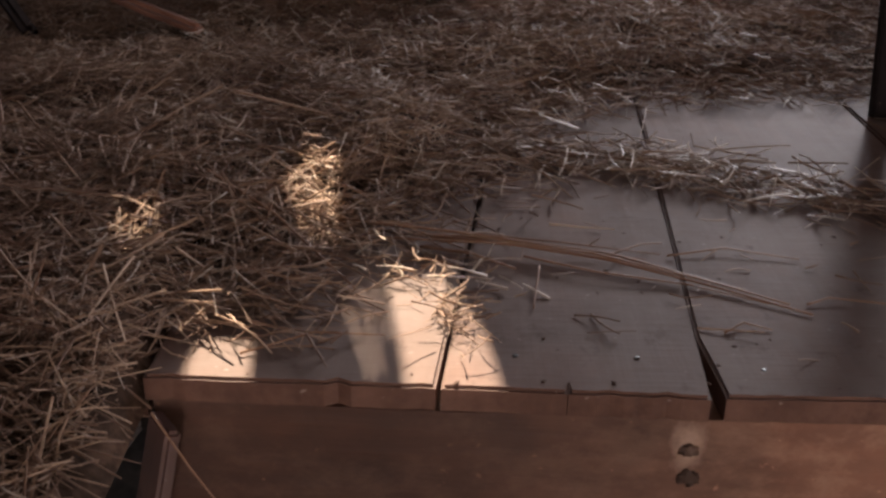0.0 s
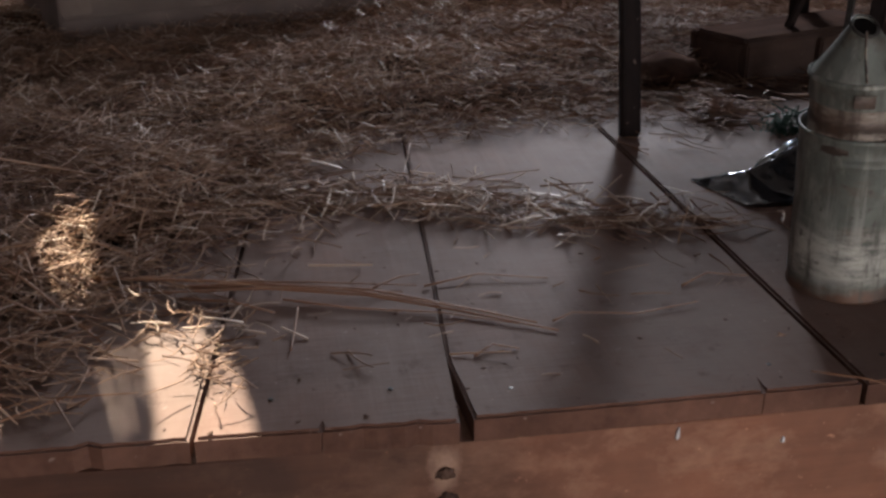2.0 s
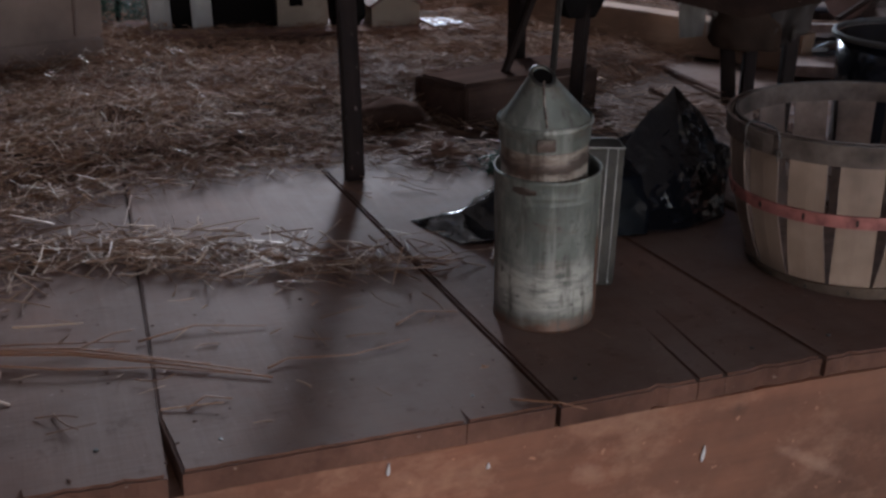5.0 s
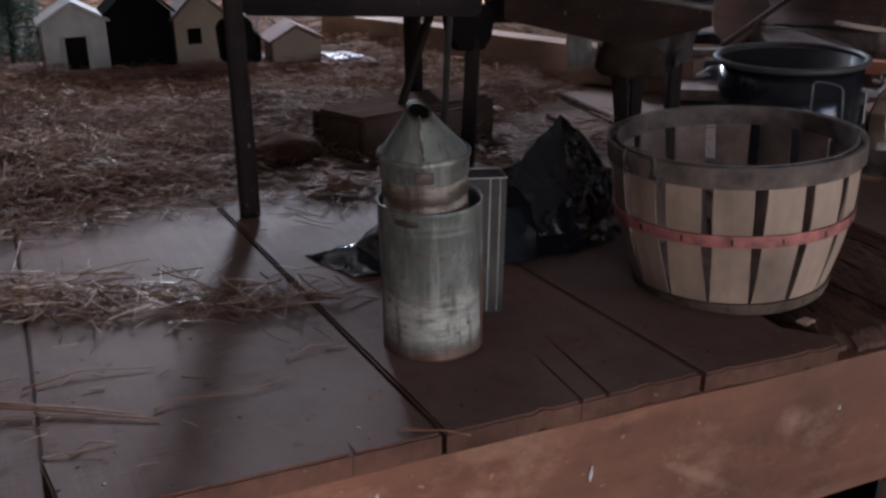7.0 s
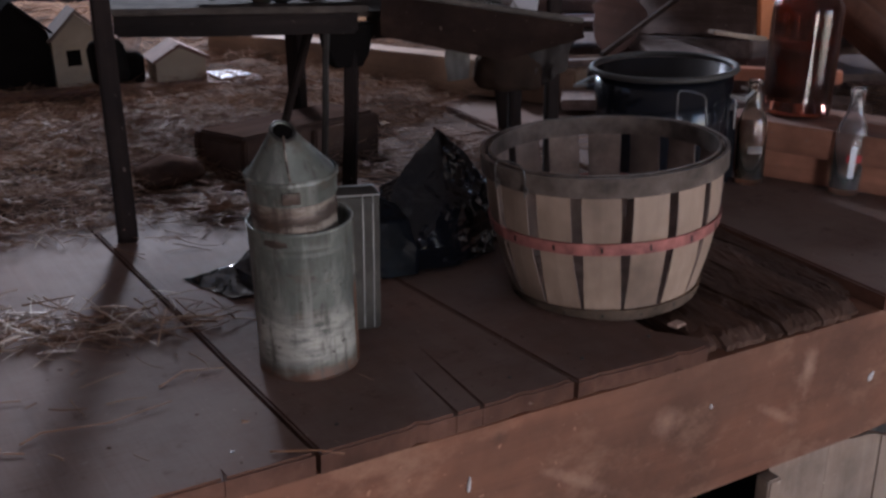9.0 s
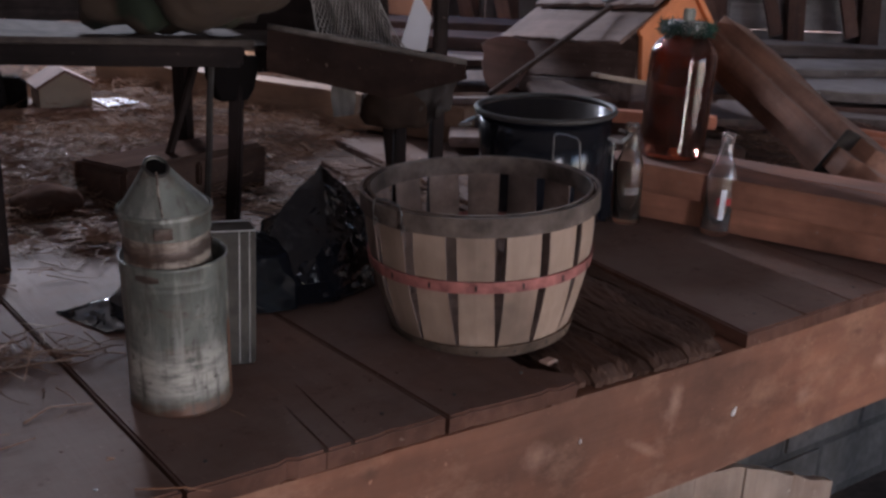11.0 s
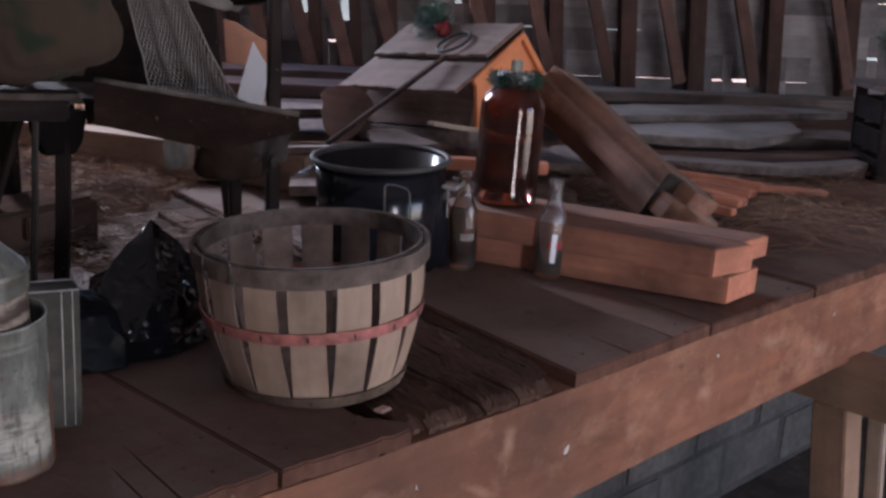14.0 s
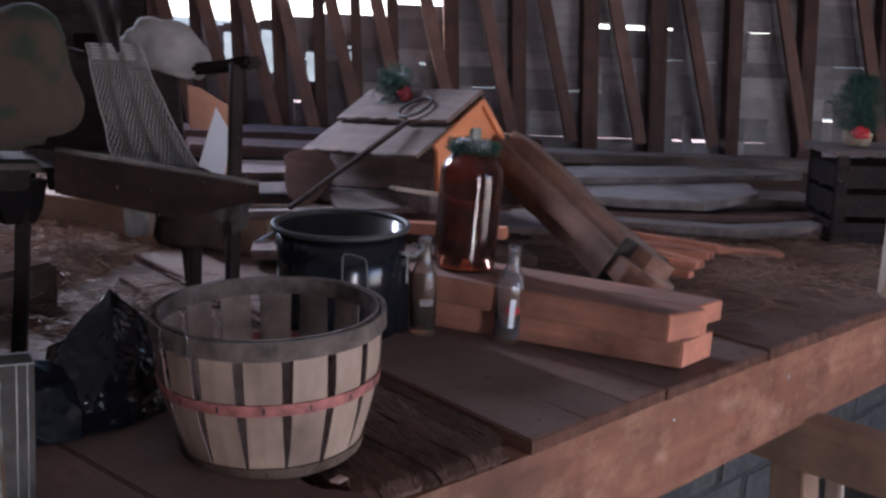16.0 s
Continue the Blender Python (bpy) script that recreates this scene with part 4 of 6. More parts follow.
hay_strands("stems", hay_points(420, -0.95, -0.12, 0.5, 1.6, 7, 0.045), lens(420, 0.06, 0.20, 7), 0.0016, M_STRAW, seed=7, flat=0.35, sides=5)
hay_strands("stems", hay_points(2600, -0.75, -0.05, 0.6, 1.5, 9, 0.03), lens(2600, 0.03, 0.11, 9), 0.0014, M_STRAW, seed=9, flat=0.4)
hay_strands("chaff", hay_points(16000, -0.9, 0.5, 0.6, 2.3, 17, 0.02), lens(16000, 0.008, 0.035, 17), 0.0009, M_STRAW, seed=17, flat=0.5, sides=2)
hay_strands("chaff", hay_points(12000, -1.2, 1.8, 1.9, 3.2, 18, 0.02), lens(12000, 0.012, 0.045, 18), 0.0010, M_STRAWFAR, seed=18, flat=0.5, sides=2)
hay_strands("stems", hay_points(4200, -0.80, -0.255, 0.45, 1.06, 41, 0.05), lens(4200, 0.04, 0.14, 41), 0.0012, M_STRAW, seed=41, flat=0.4)
hay_strands("stems", hay_points(6000, -1.3, 0.6, 0.8, 3.1, 42, 0.04), lens(6000, 0.015, 0.06, 42), 0.0009, M_STALKPALE, seed=42, flat=0.45)
# straw scattered on the boards
scatter = thing("scattered_straw", (0.3, 1.5, 0.0), "thin scattering of straw on the dusty boards", "straw", kind="stuff")


def scattered(n, cx, cy, rx, ry, seed, lo=0.02, hi=0.09, rad=0.0012, lift=0.012, mat=M_STRAW, turn=0.0):
    r = np.random.default_rng(seed)
    a, b = r.normal(0, rx, n), r.normal(0, ry, n)
    t = radians(turn)
    p = np.stack([cx + a * math.cos(t) - b * math.sin(t), cy + a * math.sin(t) + b * math.cos(t), 0.003 + np.abs(r.normal(0, lift, n))], 1)
    p = p[p[:, 1] > 1.03]
    ob = strands("stems", p, lens(len(p), lo, hi, seed), rad, mat, seed=seed, flat=0.18, curl=0.22)
    ob.matrix_basis = world_of(scatter).inverted()
    ob.parent = scatter
    tagged(ob, kind="stuff")


scattered(420, 0.24, 1.60, 0.13, 0.035, 21, turn=-12)
scattered(200, 0.50, 1.47, 0.13, 0.025, 22, turn=-14)
scattered(70, 0.62, 1.43, 0.05, 0.03, 23)
scattered(260, 0.06, 1.52, 0.08, 0.06, 24)
scattered(70, 0.038, 1.16, 0.020, 0.05, 25, lo=0.02, hi=0.06)
scattered(190, -0.16, 1.14, 0.05, 0.04, 26)
scattered(220, -0.08, 1.30, 0.08, 0.05, 27)
scattered(26, 0.45, 1.25, 0.22, 0.16, 28, lo=0.01, hi=0.07)
scattered(2600, 3.5, 1.55, 0.42, 0.24, 29, lo=0.03, hi=0.14)
scattered(700, 1.5, 2.05, 0.22, 0.13, 35, lo=0.03, hi=0.12)
scattered(240, 0.94, 1.90, 0.05, 0.03, 36, lo=0.02, hi=0.07, lift=0.018, mat=M_STRAW)
scattered(60, 0.85, 1.80, 0.12, 0.06, 30)
scattered(150, 0.36, 1.555, 0.17, 0.030, 61, lo=0.03, hi=0.11, rad=0.0016, lift=0.016, mat=M_STALKPALE, turn=-13)
scattered(60, 0.55, 1.44, 0.10, 0.025, 62, lo=0.03, hi=0.10, rad=0.0015, lift=0.014, mat=M_STALKPALE, turn=-10)
scattered(26, -0.04, 1.24, 0.10, 0.05, 63, lo=0.02, hi=0.08, rad=0.0014, lift=0.014, mat=M_STALKPALE)
scattered(24, 0.40, 1.20, 0.20, 0.10, 64, lo=0.015, hi=0.05, rad=0.0010, lift=0.003, mat=M_STRAW)
scattered(1800, 3.3, 1.95, 0.45, 0.2, 31, lo=0.03, hi=0.14)

STALKS = [
    [(-0.10, 1.345, 0.020), (0.05, 1.315, 0.018), (0.20, 1.272, 0.014), (0.36, 1.20, 0.007)],
    [(-0.05, 1.31, 0.012), (0.12, 1.285, 0.018), (0.26, 1.262, 0.012)],
    [(0.05, 1.33, 0.010), (0.16, 1.30, 0.015), (0.28, 1.285, 0.008)],
    [(0.12, 1.27, 0.010), (0.20, 1.235, 0.009), (0.30, 1.215, 0.005), (0.38, 1.175, 0.004)],
    [(-0.002, 1.32, 0.012), (0.112, 1.296, 0.012), (0.217, 1.265, 0.010), (0.327, 1.209, 0.006), (0.42, 1.152, 0.004)],
    [(-0.01, 1.33, 0.008), (0.10, 1.303, 0.016), (0.22, 1.274, 0.013), (0.31, 1.226, 0.009), (0.40, 1.17, 0.006)],
    [(0.0, 1.30, 0.006), (0.06, 1.275, 0.010), (0.11, 1.245, 0.006)],
    [(0.21, 1.268, 0.012), (0.263, 1.311, 0.009), (0.29, 1.325, 0.004)],
    [(0.136, 1.242, 0.012), (0.130, 1.20, 0.006), (0.124, 1.156, 0.004)],
    [(0.345, 1.789, 0.022), (0.328, 1.72, 0.010), (0.310, 1.645, 0.005)],
    [(0.42, 1.175, 0.004), (0.446, 1.186, 0.007), (0.52, 1.175, 0.005), (0.60, 1.19, 0.006)],
    [(0.29, 1.29, 0.004), (0.36, 1.305, 0.008), (0.444, 1.286, 0.004)],
    [(0.317, 1.113, 0.003), (0.34, 1.13, 0.006), (0.368, 1.12, 0.003)],
    [(0.60, 1.24, 0.003), (0.64, 1.262, 0.007), (0.69, 1.251, 0.004)],
    [(-0.273, 1.421, 0.05), (-0.17, 1.30, 0.045), (-0.068, 1.19, 0.006)],
    [(-0.30, 1.44, 0.045), (-0.23, 1.35, 0.05), (-0.16, 1.27, 0.03)],
    [(0.19, 1.605, 0.014), (0.32, 1.56, 0.018), (0.432, 1.495, 0.008)],
    [(0.30, 1.55, 0.010), (0.42, 1.475, 0.014), (0.56, 1.44, 0.006)],
    [(-0.17, 1.055, 0.004), (-0.10, 1.085, 0.012), (-0.03, 1.095, 0.004)],
    [(-0.55, 1.78, 0.07), (-0.47, 1.86, 0.09)],
    [(-0.62, 1.0, 0.02), (-0.50, 1.1, 0.03), (-0.40, 1.16, 0.04)],
    [(-0.45, 0.98, 0.01), (-0.42, 1.06, 0.06), (-0.43, 1.13, 0.03)],
    [(-0.238, 0.975, -0.012), (-0.205, 0.968, -0.070), (-0.172, 0.962, -0.120)],
    [(-0.315, 0.962, -0.020), (-0.330, 0.950, -0.090), (-0.362, 0.940, -0.190)],
    [(-0.395, 0.93, -0.06), (-0.36, 0.93, -0.12), (-0.33, 0.935, -0.20)],
    [(-0.262, 0.955, -0.10), (-0.250, 0.950, -0.15), (-0.247, 0.948, -0.20)],
    [(0.655, 1.02, 0.004), (0.70, 0.985, 0.010), (0.725, 0.975, 0.003)],
]
for i, pts in enumerate(STALKS):
    base = Vector(pts[0])
    smooth_pts = []
    for a, b in zip(pts, pts[1:]):
        for k in range(4):
            smooth_pts.append(Vector(a).lerp(Vector(b), k / 4) - base)
    smooth_pts.append(Vector(pts[-1]) - base)
    ob = part("straw_stalk", tube(smooth_pts, 0.0022 if i in (0, 4, 5, 6, 14) else 0.0014, 6, 0.5), M_STALK, at=Matrix.Translation(base), smooth=True)
    tagged(ob, "single dry reddish straw stalk lying on the boards", "straw", "straw stalks")

# ---- things on the loft's edge ----
# can with a coned spout can standing in it
can = thing("tin_can", pose(0.800, 1.224, 0.0, 1.5, -3.2, 0), "tall dented galvanised tin can with a rust-stained foot", "can")
part("body", lathe([(0.0, 0.004), (0.063, 0.0), (0.0660, 0.002), (0.0660, 0.007), (0.0648, 0.009), (0.0652, 0.028), (0.0649, 0.05), (0.065, 0.10), (0.0657, 0.14), (0.066, 0.172), (0.0665, 0.174), (0.066, 0.176), (0.066, 0.181), (0.0665, 0.183), (0.066, 0.185), (0.0665, 0.2), (0.068, 0.205), (0.066, 0.206), (0.0645, 0.195), (0.063, 0.03), (0.0, 0.028)], 56, 0.02), M_TIN, can, smooth=True)
part("seam", box(0.006, 0.003, 0.195, 0.001), M_TIN, can, at=pose(0.052, -0.040, 0.102, 0, 0, 52))
spout = thing("coned_smoker", pose(0.793, 1.220, 0.025, 3, -4.5, 0), "scorched tin smoker with a cone top standing in the can", "smoker")
part("barrel", lathe([(0.0, 0.0), (0.052, 0.0), (0.0535, 0.01), (0.0535, 0.16), (0.0545, 0.165), (0.0545, 0.170), (0.0535, 0.175), (0.0535, 0.192), (0.0545, 0.196), (0.0535, 0.20), (0.0535, 0.222)], 48, 0.012), M_SCORCH, spout, smooth=True)
part("collar", lathe([(0.0535, 0.216), (0.0558, 0.219), (0.056, 0.240), (0.0585, 0.242), (0.0585, 0.246), (0.056, 0.248)], 48, 0.012), M_TIN, spout, smooth=True)


def tipped(bm):
    """Lean a cone's mouth forward and aside, its skin in a few flat panels."""
    for v in bm.verts:
        k = max(0.0, v.co.z - 0.246) / 0.062
        a = math.atan2(v.co.y, v.co.x)
        flat = 1 - 0.05 * k * abs(math.sin(a * 3.0))
        v.co.x, v.co.y = v.co.x * flat * 0.965 - 0.013 * k, v.co.y * flat * 0.965 - 0.016 * k
        v.co.z += 0.55 * (v.co.y + 0.016 * k) * k * k - 0.006 * k
    return bm


mouth = [(0.0145 * math.cos(a) - 0.013, 0.0145 * math.sin(a) - 0.016, 0.302 + 0.55 * 0.0145 * math.sin(a)) for a in (2 * math.pi * k / 20 for k in range(20))]
cone = part("cone", tipped(lathe([(0.057, 0.246), (0.051, 0.254), (0.034, 0.278), (0.018, 0.302), (0.0145, 0.309), (0.0130, 0.307), (0.016, 0.298), (0.032, 0.275), (0.05, 0.25)], 48, 0.05)), M_TIN, spout, smooth=True)
part("spout_rim", tube(mouth, 0.0018, 6, 1, True), M_IRON, spout, smooth=True)
# black disc across the mouth, painting in the shade inside the cone
part("spout_hole", tipped(lathe([(0.0, 0.3072), (0.0140, 0.3072), (0.0140, 0.3025)], 20)), M_BLACK, spout)
part("latch", box(0.022, 0.003, 0.015, 0.001), M_SCORCH, spout, at=pose(-0.025, -0.0525, 0.229, 0, 0, -25))
part("seam", tube([(-0.024, -0.0515, 0.250), (-0.0225, -0.040, 0.275), (-0.0185, -0.0295, 0.300)], 0.0013, 6), M_SCORCH, spout)

M_BOXTIN = plain("dull_green_tin", (0.058, 0.054, 0.047), 0.6, scale=30, vary=0.5, spec=0.2)
box_tin = thing("tin_box", pose(0.906, 1.305, 0.0, 0, -0.5, -18), "narrow upright sheet-tin box with bright worn edges", "tin box")
part("shell", box(0.075, 0.05, 0.20, 0.003, (0, 0, 0.10)), M_BOXTIN, box_tin)
for sx, sy in ((0.014, -0.0252), (0.028, -0.0252)):
    part("corner_seam", tube([(sx, sy, 0.004), (sx * 1.01, sy, 0.1), (sx, sy, 0.199)], 0.0009, 6), M_LID, box_tin)
part("rim", tube([(0.037, -0.025, 0.2), (0.037, 0.025, 0.2), (-0.037, 0.025, 0.2), (-0.037, -0.025, 0.2)], 0.0013, 6, 1, True), M_LID, box_tin)


# black plastic bag: a peaked sack and its flat mouth, creased
def creased(points, faces, levels, amp, seed):
    """A faceted sack refined and wrinkled: sharp creases, flat facets between them."""
    bm = bmesh.new()
    vs = [bm.verts.new(p) for p in points]
    for f in faces:
        bm.faces.new([vs[i] for i in f])
    bmesh.ops.recalc_face_normals(bm, faces=bm.faces)
    bmesh.ops.triangulate(bm, faces=bm.faces)
    for k in range(levels):
        bmesh.ops.subdivide_edges(bm, edges=list(bm.edges), cuts=1, use_grid_fill=True)
        bm.normal_update()
        for v in bm.verts:
            q = v.co * (16 * 1.9 ** k) + Vector((seed, k * 3, 0))
            d = abs(noise.noise(q)) - 0.22
            v.co += v.normal * d * amp * 0.5 ** k + noise.noise_vector(q * 0.7) * amp * 0.2 * 0.45 ** k
            v.co.z = max(v.co.z, 0.002)
    return bm


bag = thing("rubbish_bag", (1.185, 1.50, 0.0), "crumpled shiny black plastic rubbish bag on the boards", "bag")
SACK = [(-0.14, -0.05, 0), (-0.02, -0.065, 0), (0.08, -0.02, 0), (0.14, 0.05, 0), (0.10, 0.15, 0), (-0.06, 0.15, 0),
        (-0.135, -0.02, 0.070), (-0.05, -0.055, 0.075), (0.05, -0.02, 0.070), (0.155, 0.06, 0.075), (0.11, 0.14, 0.09), (-0.06, 0.12, 0.10),
        (-0.080, 0.035, 0.128), (0.0, 0.005, 0.118), (0.125, 0.07, 0.108), (0.06, 0.135, 0.14), (0.045, 0.10, 0.197)]
FACES = [(0, 1, 7, 6), (1, 2, 8, 7), (2, 3, 9, 8), (3, 4, 10, 9), (4, 5, 11, 10), (5, 0, 6, 11), (6, 7, 13, 12), (7, 8, 13), (8, 9, 14, 13), (9, 10, 15, 14), (10, 11, 15), (11, 6, 12, 15), (12, 13, 16), (13, 14, 16), (14, 15, 16), (15, 12, 16)]
part("sack", creased(SACK, FACES, 5, 0.017, 2.0), M_BAG, bag, smooth=True)
LOBE = [(-0.25, 0.02, 0), (-0.20, -0.05, 0), (-0.09, -0.07, 0), (-0.07, 0.06, 0), (-0.20, 0.09, 0), (-0.235, 0.01, 0.075), (-0.18, -0.04, 0.085), (-0.10, -0.05, 0.095), (-0.09, 0.05, 0.105), (-0.19, 0.06, 0.095), (-0.15, 0.01, 0.118)]
LFACES = [(0, 1, 6, 5), (1, 2, 7, 6), (2, 3, 8, 7), (3, 4, 9, 8), (4, 0, 5, 9), (5, 6, 10), (6, 7, 10), (7, 8, 10), (8, 9, 10), (9, 5, 10)]
part("fold", creased(LOBE, LFACES, 4, 0.014, 5.0), M_BAGFOLD, bag, "slumped fold of the bag", smooth=True)
TAIL = [(-0.431, 0.098, 0), (-0.395, -0.022, 0), (-0.30, -0.03, 0), (-0.10, -0.02, 0), (-0.10, 0.12, 0), (-0.27, 0.13, 0),
        (-0.365, 0.045, 0.030), (-0.30, 0.025, 0.070), (-0.13, 0.04, 0.095), (-0.24, 0.09, 0.085)]
TFACES = [(0, 1, 6), (1, 2, 7, 6), (2, 3, 8, 7), (3, 4, 8), (4, 9, 8), (4, 5, 9), (5, 6, 9), (5, 0, 6), (6, 7, 9), (7, 8, 9)]
part("mouth", creased(TAIL, TFACES, 4, 0.020, 9.0), M_BAGTAIL, bag, "flattened mouth of the bag", smooth=True)

# ---- half-bushel basket ----
basket = thing("bushel_basket", pose(1.328, 1.248, 0.003, -1, -4.0, 0), "round slatted wooden bushel basket with a red middle hoop", "basket")
R0, R1, HB = 0.1390, 0.1805, 0.228


def basket_r(z):
    k = z / HB
    return R0 + (R1 - R0) * k + 0.012 * math.sin(math.pi * k)


N_SLAT = 16
for i in range(N_SLAT):
    a0 = radians(-130.5 + 22.5 * i)
    bm = bmesh.new()
    rr = random.Random(i)
    outer, inner = [], []
    half0, half1 = 0.0258 + rr.uniform(-0.0006, 0.0006), 0.0268 + rr.uniform(-0.0012, 0.0012)
    lean = rr.uniform(-0.0018, 0.0018)
    for k in range(9):
        z = HB * k / 8
        r = basket_r(z)
        hw = half0 + (half1 - half0) * k / 8 + 0.0006 * math.sin(k * 1.3 + i * 2.1)
        c, s = math.cos(a0), math.sin(a0)
        row = []
        for off, rad in ((-hw, r), (0, r + 0.0012), (hw, r), (hw, r - 0.002), (0, r - 0.0008), (-hw, r - 0.002)):
            off += lean * (k / 4 - 1)
            row.append(bm.verts.new((c * rad - s * off, s * rad + c * off, z)))
        outer.append(row)
    for a, b in zip(outer, outer[1:]):
        for k in range(6):
            bm.faces.new((a[k], a[(k + 1) % 6], b[(k + 1) % 6], b[k]))
    bm.faces.new(outer[0])
    bm.faces.new(outer[-1][::-1])
    bmesh.ops.recalc_face_normals(bm, faces=bm.faces)
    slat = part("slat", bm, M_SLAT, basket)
    # inner and edge faces take the tone with the shade in it
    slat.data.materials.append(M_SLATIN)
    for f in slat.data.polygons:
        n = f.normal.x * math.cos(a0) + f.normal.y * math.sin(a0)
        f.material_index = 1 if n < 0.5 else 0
    for zz in (0.122, HB - 0.013, 0.010):
        rr2 = basket_r(zz) + 0.0064
        part("staple", box(0.003, 0.0015, 0.009, 0.0005), M_IRON, basket, at=Matrix.Translation((math.cos(a0) * rr2, math.sin(a0) * rr2, zz)) @ Matrix.Rotation(a0 + math.pi / 2, 4, "Z"))


def hoop(name, z0, z1, out, thick, material, label):
    part(name, lathe([(basket_r(z0) + out, z0), (basket_r(z1) + out, z1), (basket_r(z1) + out + thick, z1), (basket_r(z0) + out + thick, z0), (basket_r(z0) + out, z0)], 64, 0.01), material, basket, label, smooth=False)


hoop("rim_hoop", HB - 0.027, HB + 0.002, 0.003, 0.005, M_HOOP, "weathered grey rim hoop")
hoop("inner_hoop", HB - 0.026, HB + 0.003, -0.008, 0.004, M_HOOP, "weathered grey inner rim hoop")
hoop("middle_hoop", 0.113, 0.131, 0.0028, 0.003, M_RED, "faded red middle hoop")
hoop("base_hoop", -0.002, 0.017, 0.0028, 0.004, M_BASEHOOP, "dirty brown base hoop")
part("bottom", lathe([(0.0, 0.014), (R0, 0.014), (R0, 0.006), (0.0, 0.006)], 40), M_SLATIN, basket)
for a, rise in ((2, 0.050), (186, 0.012)):
    c, s_ = math.cos(radians(a)), math.sin(radians(a))
    r = basket_r(HB - 0.02) + 0.010
    part("wire_handle", tube([(c * r - s_ * o, s_ * r + c * o, z) for o, z in ((-0.031, 0.195), (-0.032, 0.225), (-0.030, HB + rise - 0.006), (-0.024, HB + rise), (0, HB + rise + 0.002), (0.024, HB + rise), (0.030, HB + rise - 0.006), (0.032, 0.225), (0.031, 0.195))], 0.0014, 6), M_WIRE, basket, "grey wire bail")
    for o in (-0.031, 0.031):
        part("wire_eye", tube([(c * (r - 0.002) - s_ * (o + 0.005 * math.cos(q)), s_ * (r - 0.002) + c * (o + 0.005 * math.cos(q)), 0.205 + 0.005 * math.sin(q)) for q in (2 * math.pi * k / 10 for k in range(10))], 0.0011, 5, 1, True), M_WIRE, basket)
M_CHIP = plain("torn_wood", (0.38, 0.26, 0.21), 0.8, scale=60, vary=0.2)
nail = part("splinter", box(0.034, 0.018, 0.005, 0.002, rough=0.006), M_CHIP, at=pose(1.312, 1.062, 0.002, 0, 8, 25))
tagged(nail, "pale broken wood splinter beside the basket", "splinter")

# ---- bottles ----
BOTTLE = [(0.0, 0.004), (0.026, 0.0), (0.0305, 0.004), (0.031, 0.02), (0.031, 0.112), (0.029, 0.124), (0.022, 0.140), (0.0155, 0.158), (0.0135, 0.178), (0.0135, 0.188), (0.0155, 0.190), (0.0155, 0.198), (0.0135, 0.200),
          (0.010, 0.199), (0.0105, 0.178), (0.0125, 0.158), (0.019, 0.139), (0.026, 0.122), (0.0285, 0.110), (0.0285, 0.012), (0.0, 0.010)]


M_OLDLABEL = plain("faded_label", (0.30, 0.27, 0.26), 0.8, scale=40, vary=0.4)
BOTTLE = [(r, z * 1.13) for r, z in BOTTLE]
b1 = thing("glass_bottle", pose(2.012, 1.575, 0.0, 0, -3, 0), "clear glass bottle clouded with dust, standing on the boards", "bottle", "empty bottles")
b2 = thing("glass_bottle", pose(2.122, 1.416, 0.0, 0, 2, 0), "clear glass bottle with a small red label", "bottle", "empty bottles")
for b, mat in ((b1, M_OLDLABEL), (b2, M_REDBOW)):
    part("glass", lathe(BOTTLE, 36), M_CLOUDY if b is b1 else M_GLASS, b, smooth=True)
    bm = lathe([(0.0313, 0.072), (0.0317, 0.072), (0.0317, 0.088), (0.0313, 0.088)], 36)
    bmesh.ops.delete(bm, geom=[v for v in bm.verts if v.co.y > -0.012 or v.co.x > 0.004], context="VERTS")
    part("label_patch", bm, mat, b)
# label remnant, enlarged so its white also paints the glass's highlight
bm = lathe([(0.0313, 0.040), (0.0316, 0.040), (0.0318, 0.106), (0.0315, 0.106)], 48)
bmesh.ops.delete(bm, geom=[v for v in bm.verts if v.co.y > -0.018 or v.co.x < -0.006 or v.co.x > 0.012], context="VERTS")
part("label_remnant", bm, M_PAPER, b2, "torn white label remnant that also paints in a glass highlight", at=pose(0, 0, 0, 0, 0, -40))

# ---- sawn timbers with the jug on them ----
def timber(parent, near_l, near_r, axis, length, z0, z1, name="body"):
    """A squared timber from the two near corners of its end, grain along its length, with a brighter orange end cap."""
    d = Vector((axis[0], axis[1])).normalized()
    at = Matrix.Translation((near_l[0], near_l[1], 0)) @ Matrix.Rotation(math.atan2(d.y, d.x), 4, "Z")
    loc = at.inverted() @ Vector((near_r[0], near_r[1], 0))
    body = [(0.004, 0), (loc.x + 0.004, loc.y), (length + loc.x, loc.y), (length, 0)]
    part(name, slab(body, z1, z1 - z0, 0.003, 3, 0.0016, z0 * 90), M_TIMBER, parent, at=at, placed=True)
    # end cap brighter than the body: door light put into its colour
    cap = [(0.0005, -0.002), (loc.x + 0.0005, loc.y + 0.002), (loc.x + 0.0045, loc.y + 0.002), (0.0045, -0.002)]
    part("sawn_end", slab(cap, z1 - 0.002, z1 - z0 - 0.004, 0.0006, 0, 0.0008), M_FRESH, parent, "orange sawn end with the door's light put into its colour", at=at, placed=True)


low = thing("sawn_timber", (2.2, 1.4, 0.0), "rough reddish sawn timber lying on the boards", "timber", "stacked timbers")
timber(low, (2.292, 1.056), (2.437, 1.068), (-0.37, 0.93), 0.72, 0.001, 0.063)
top = thing("sawn_timber", (2.2, 1.4, 0.066), "rough reddish sawn timber with a lapped end on another", "timber", "stacked timbers")
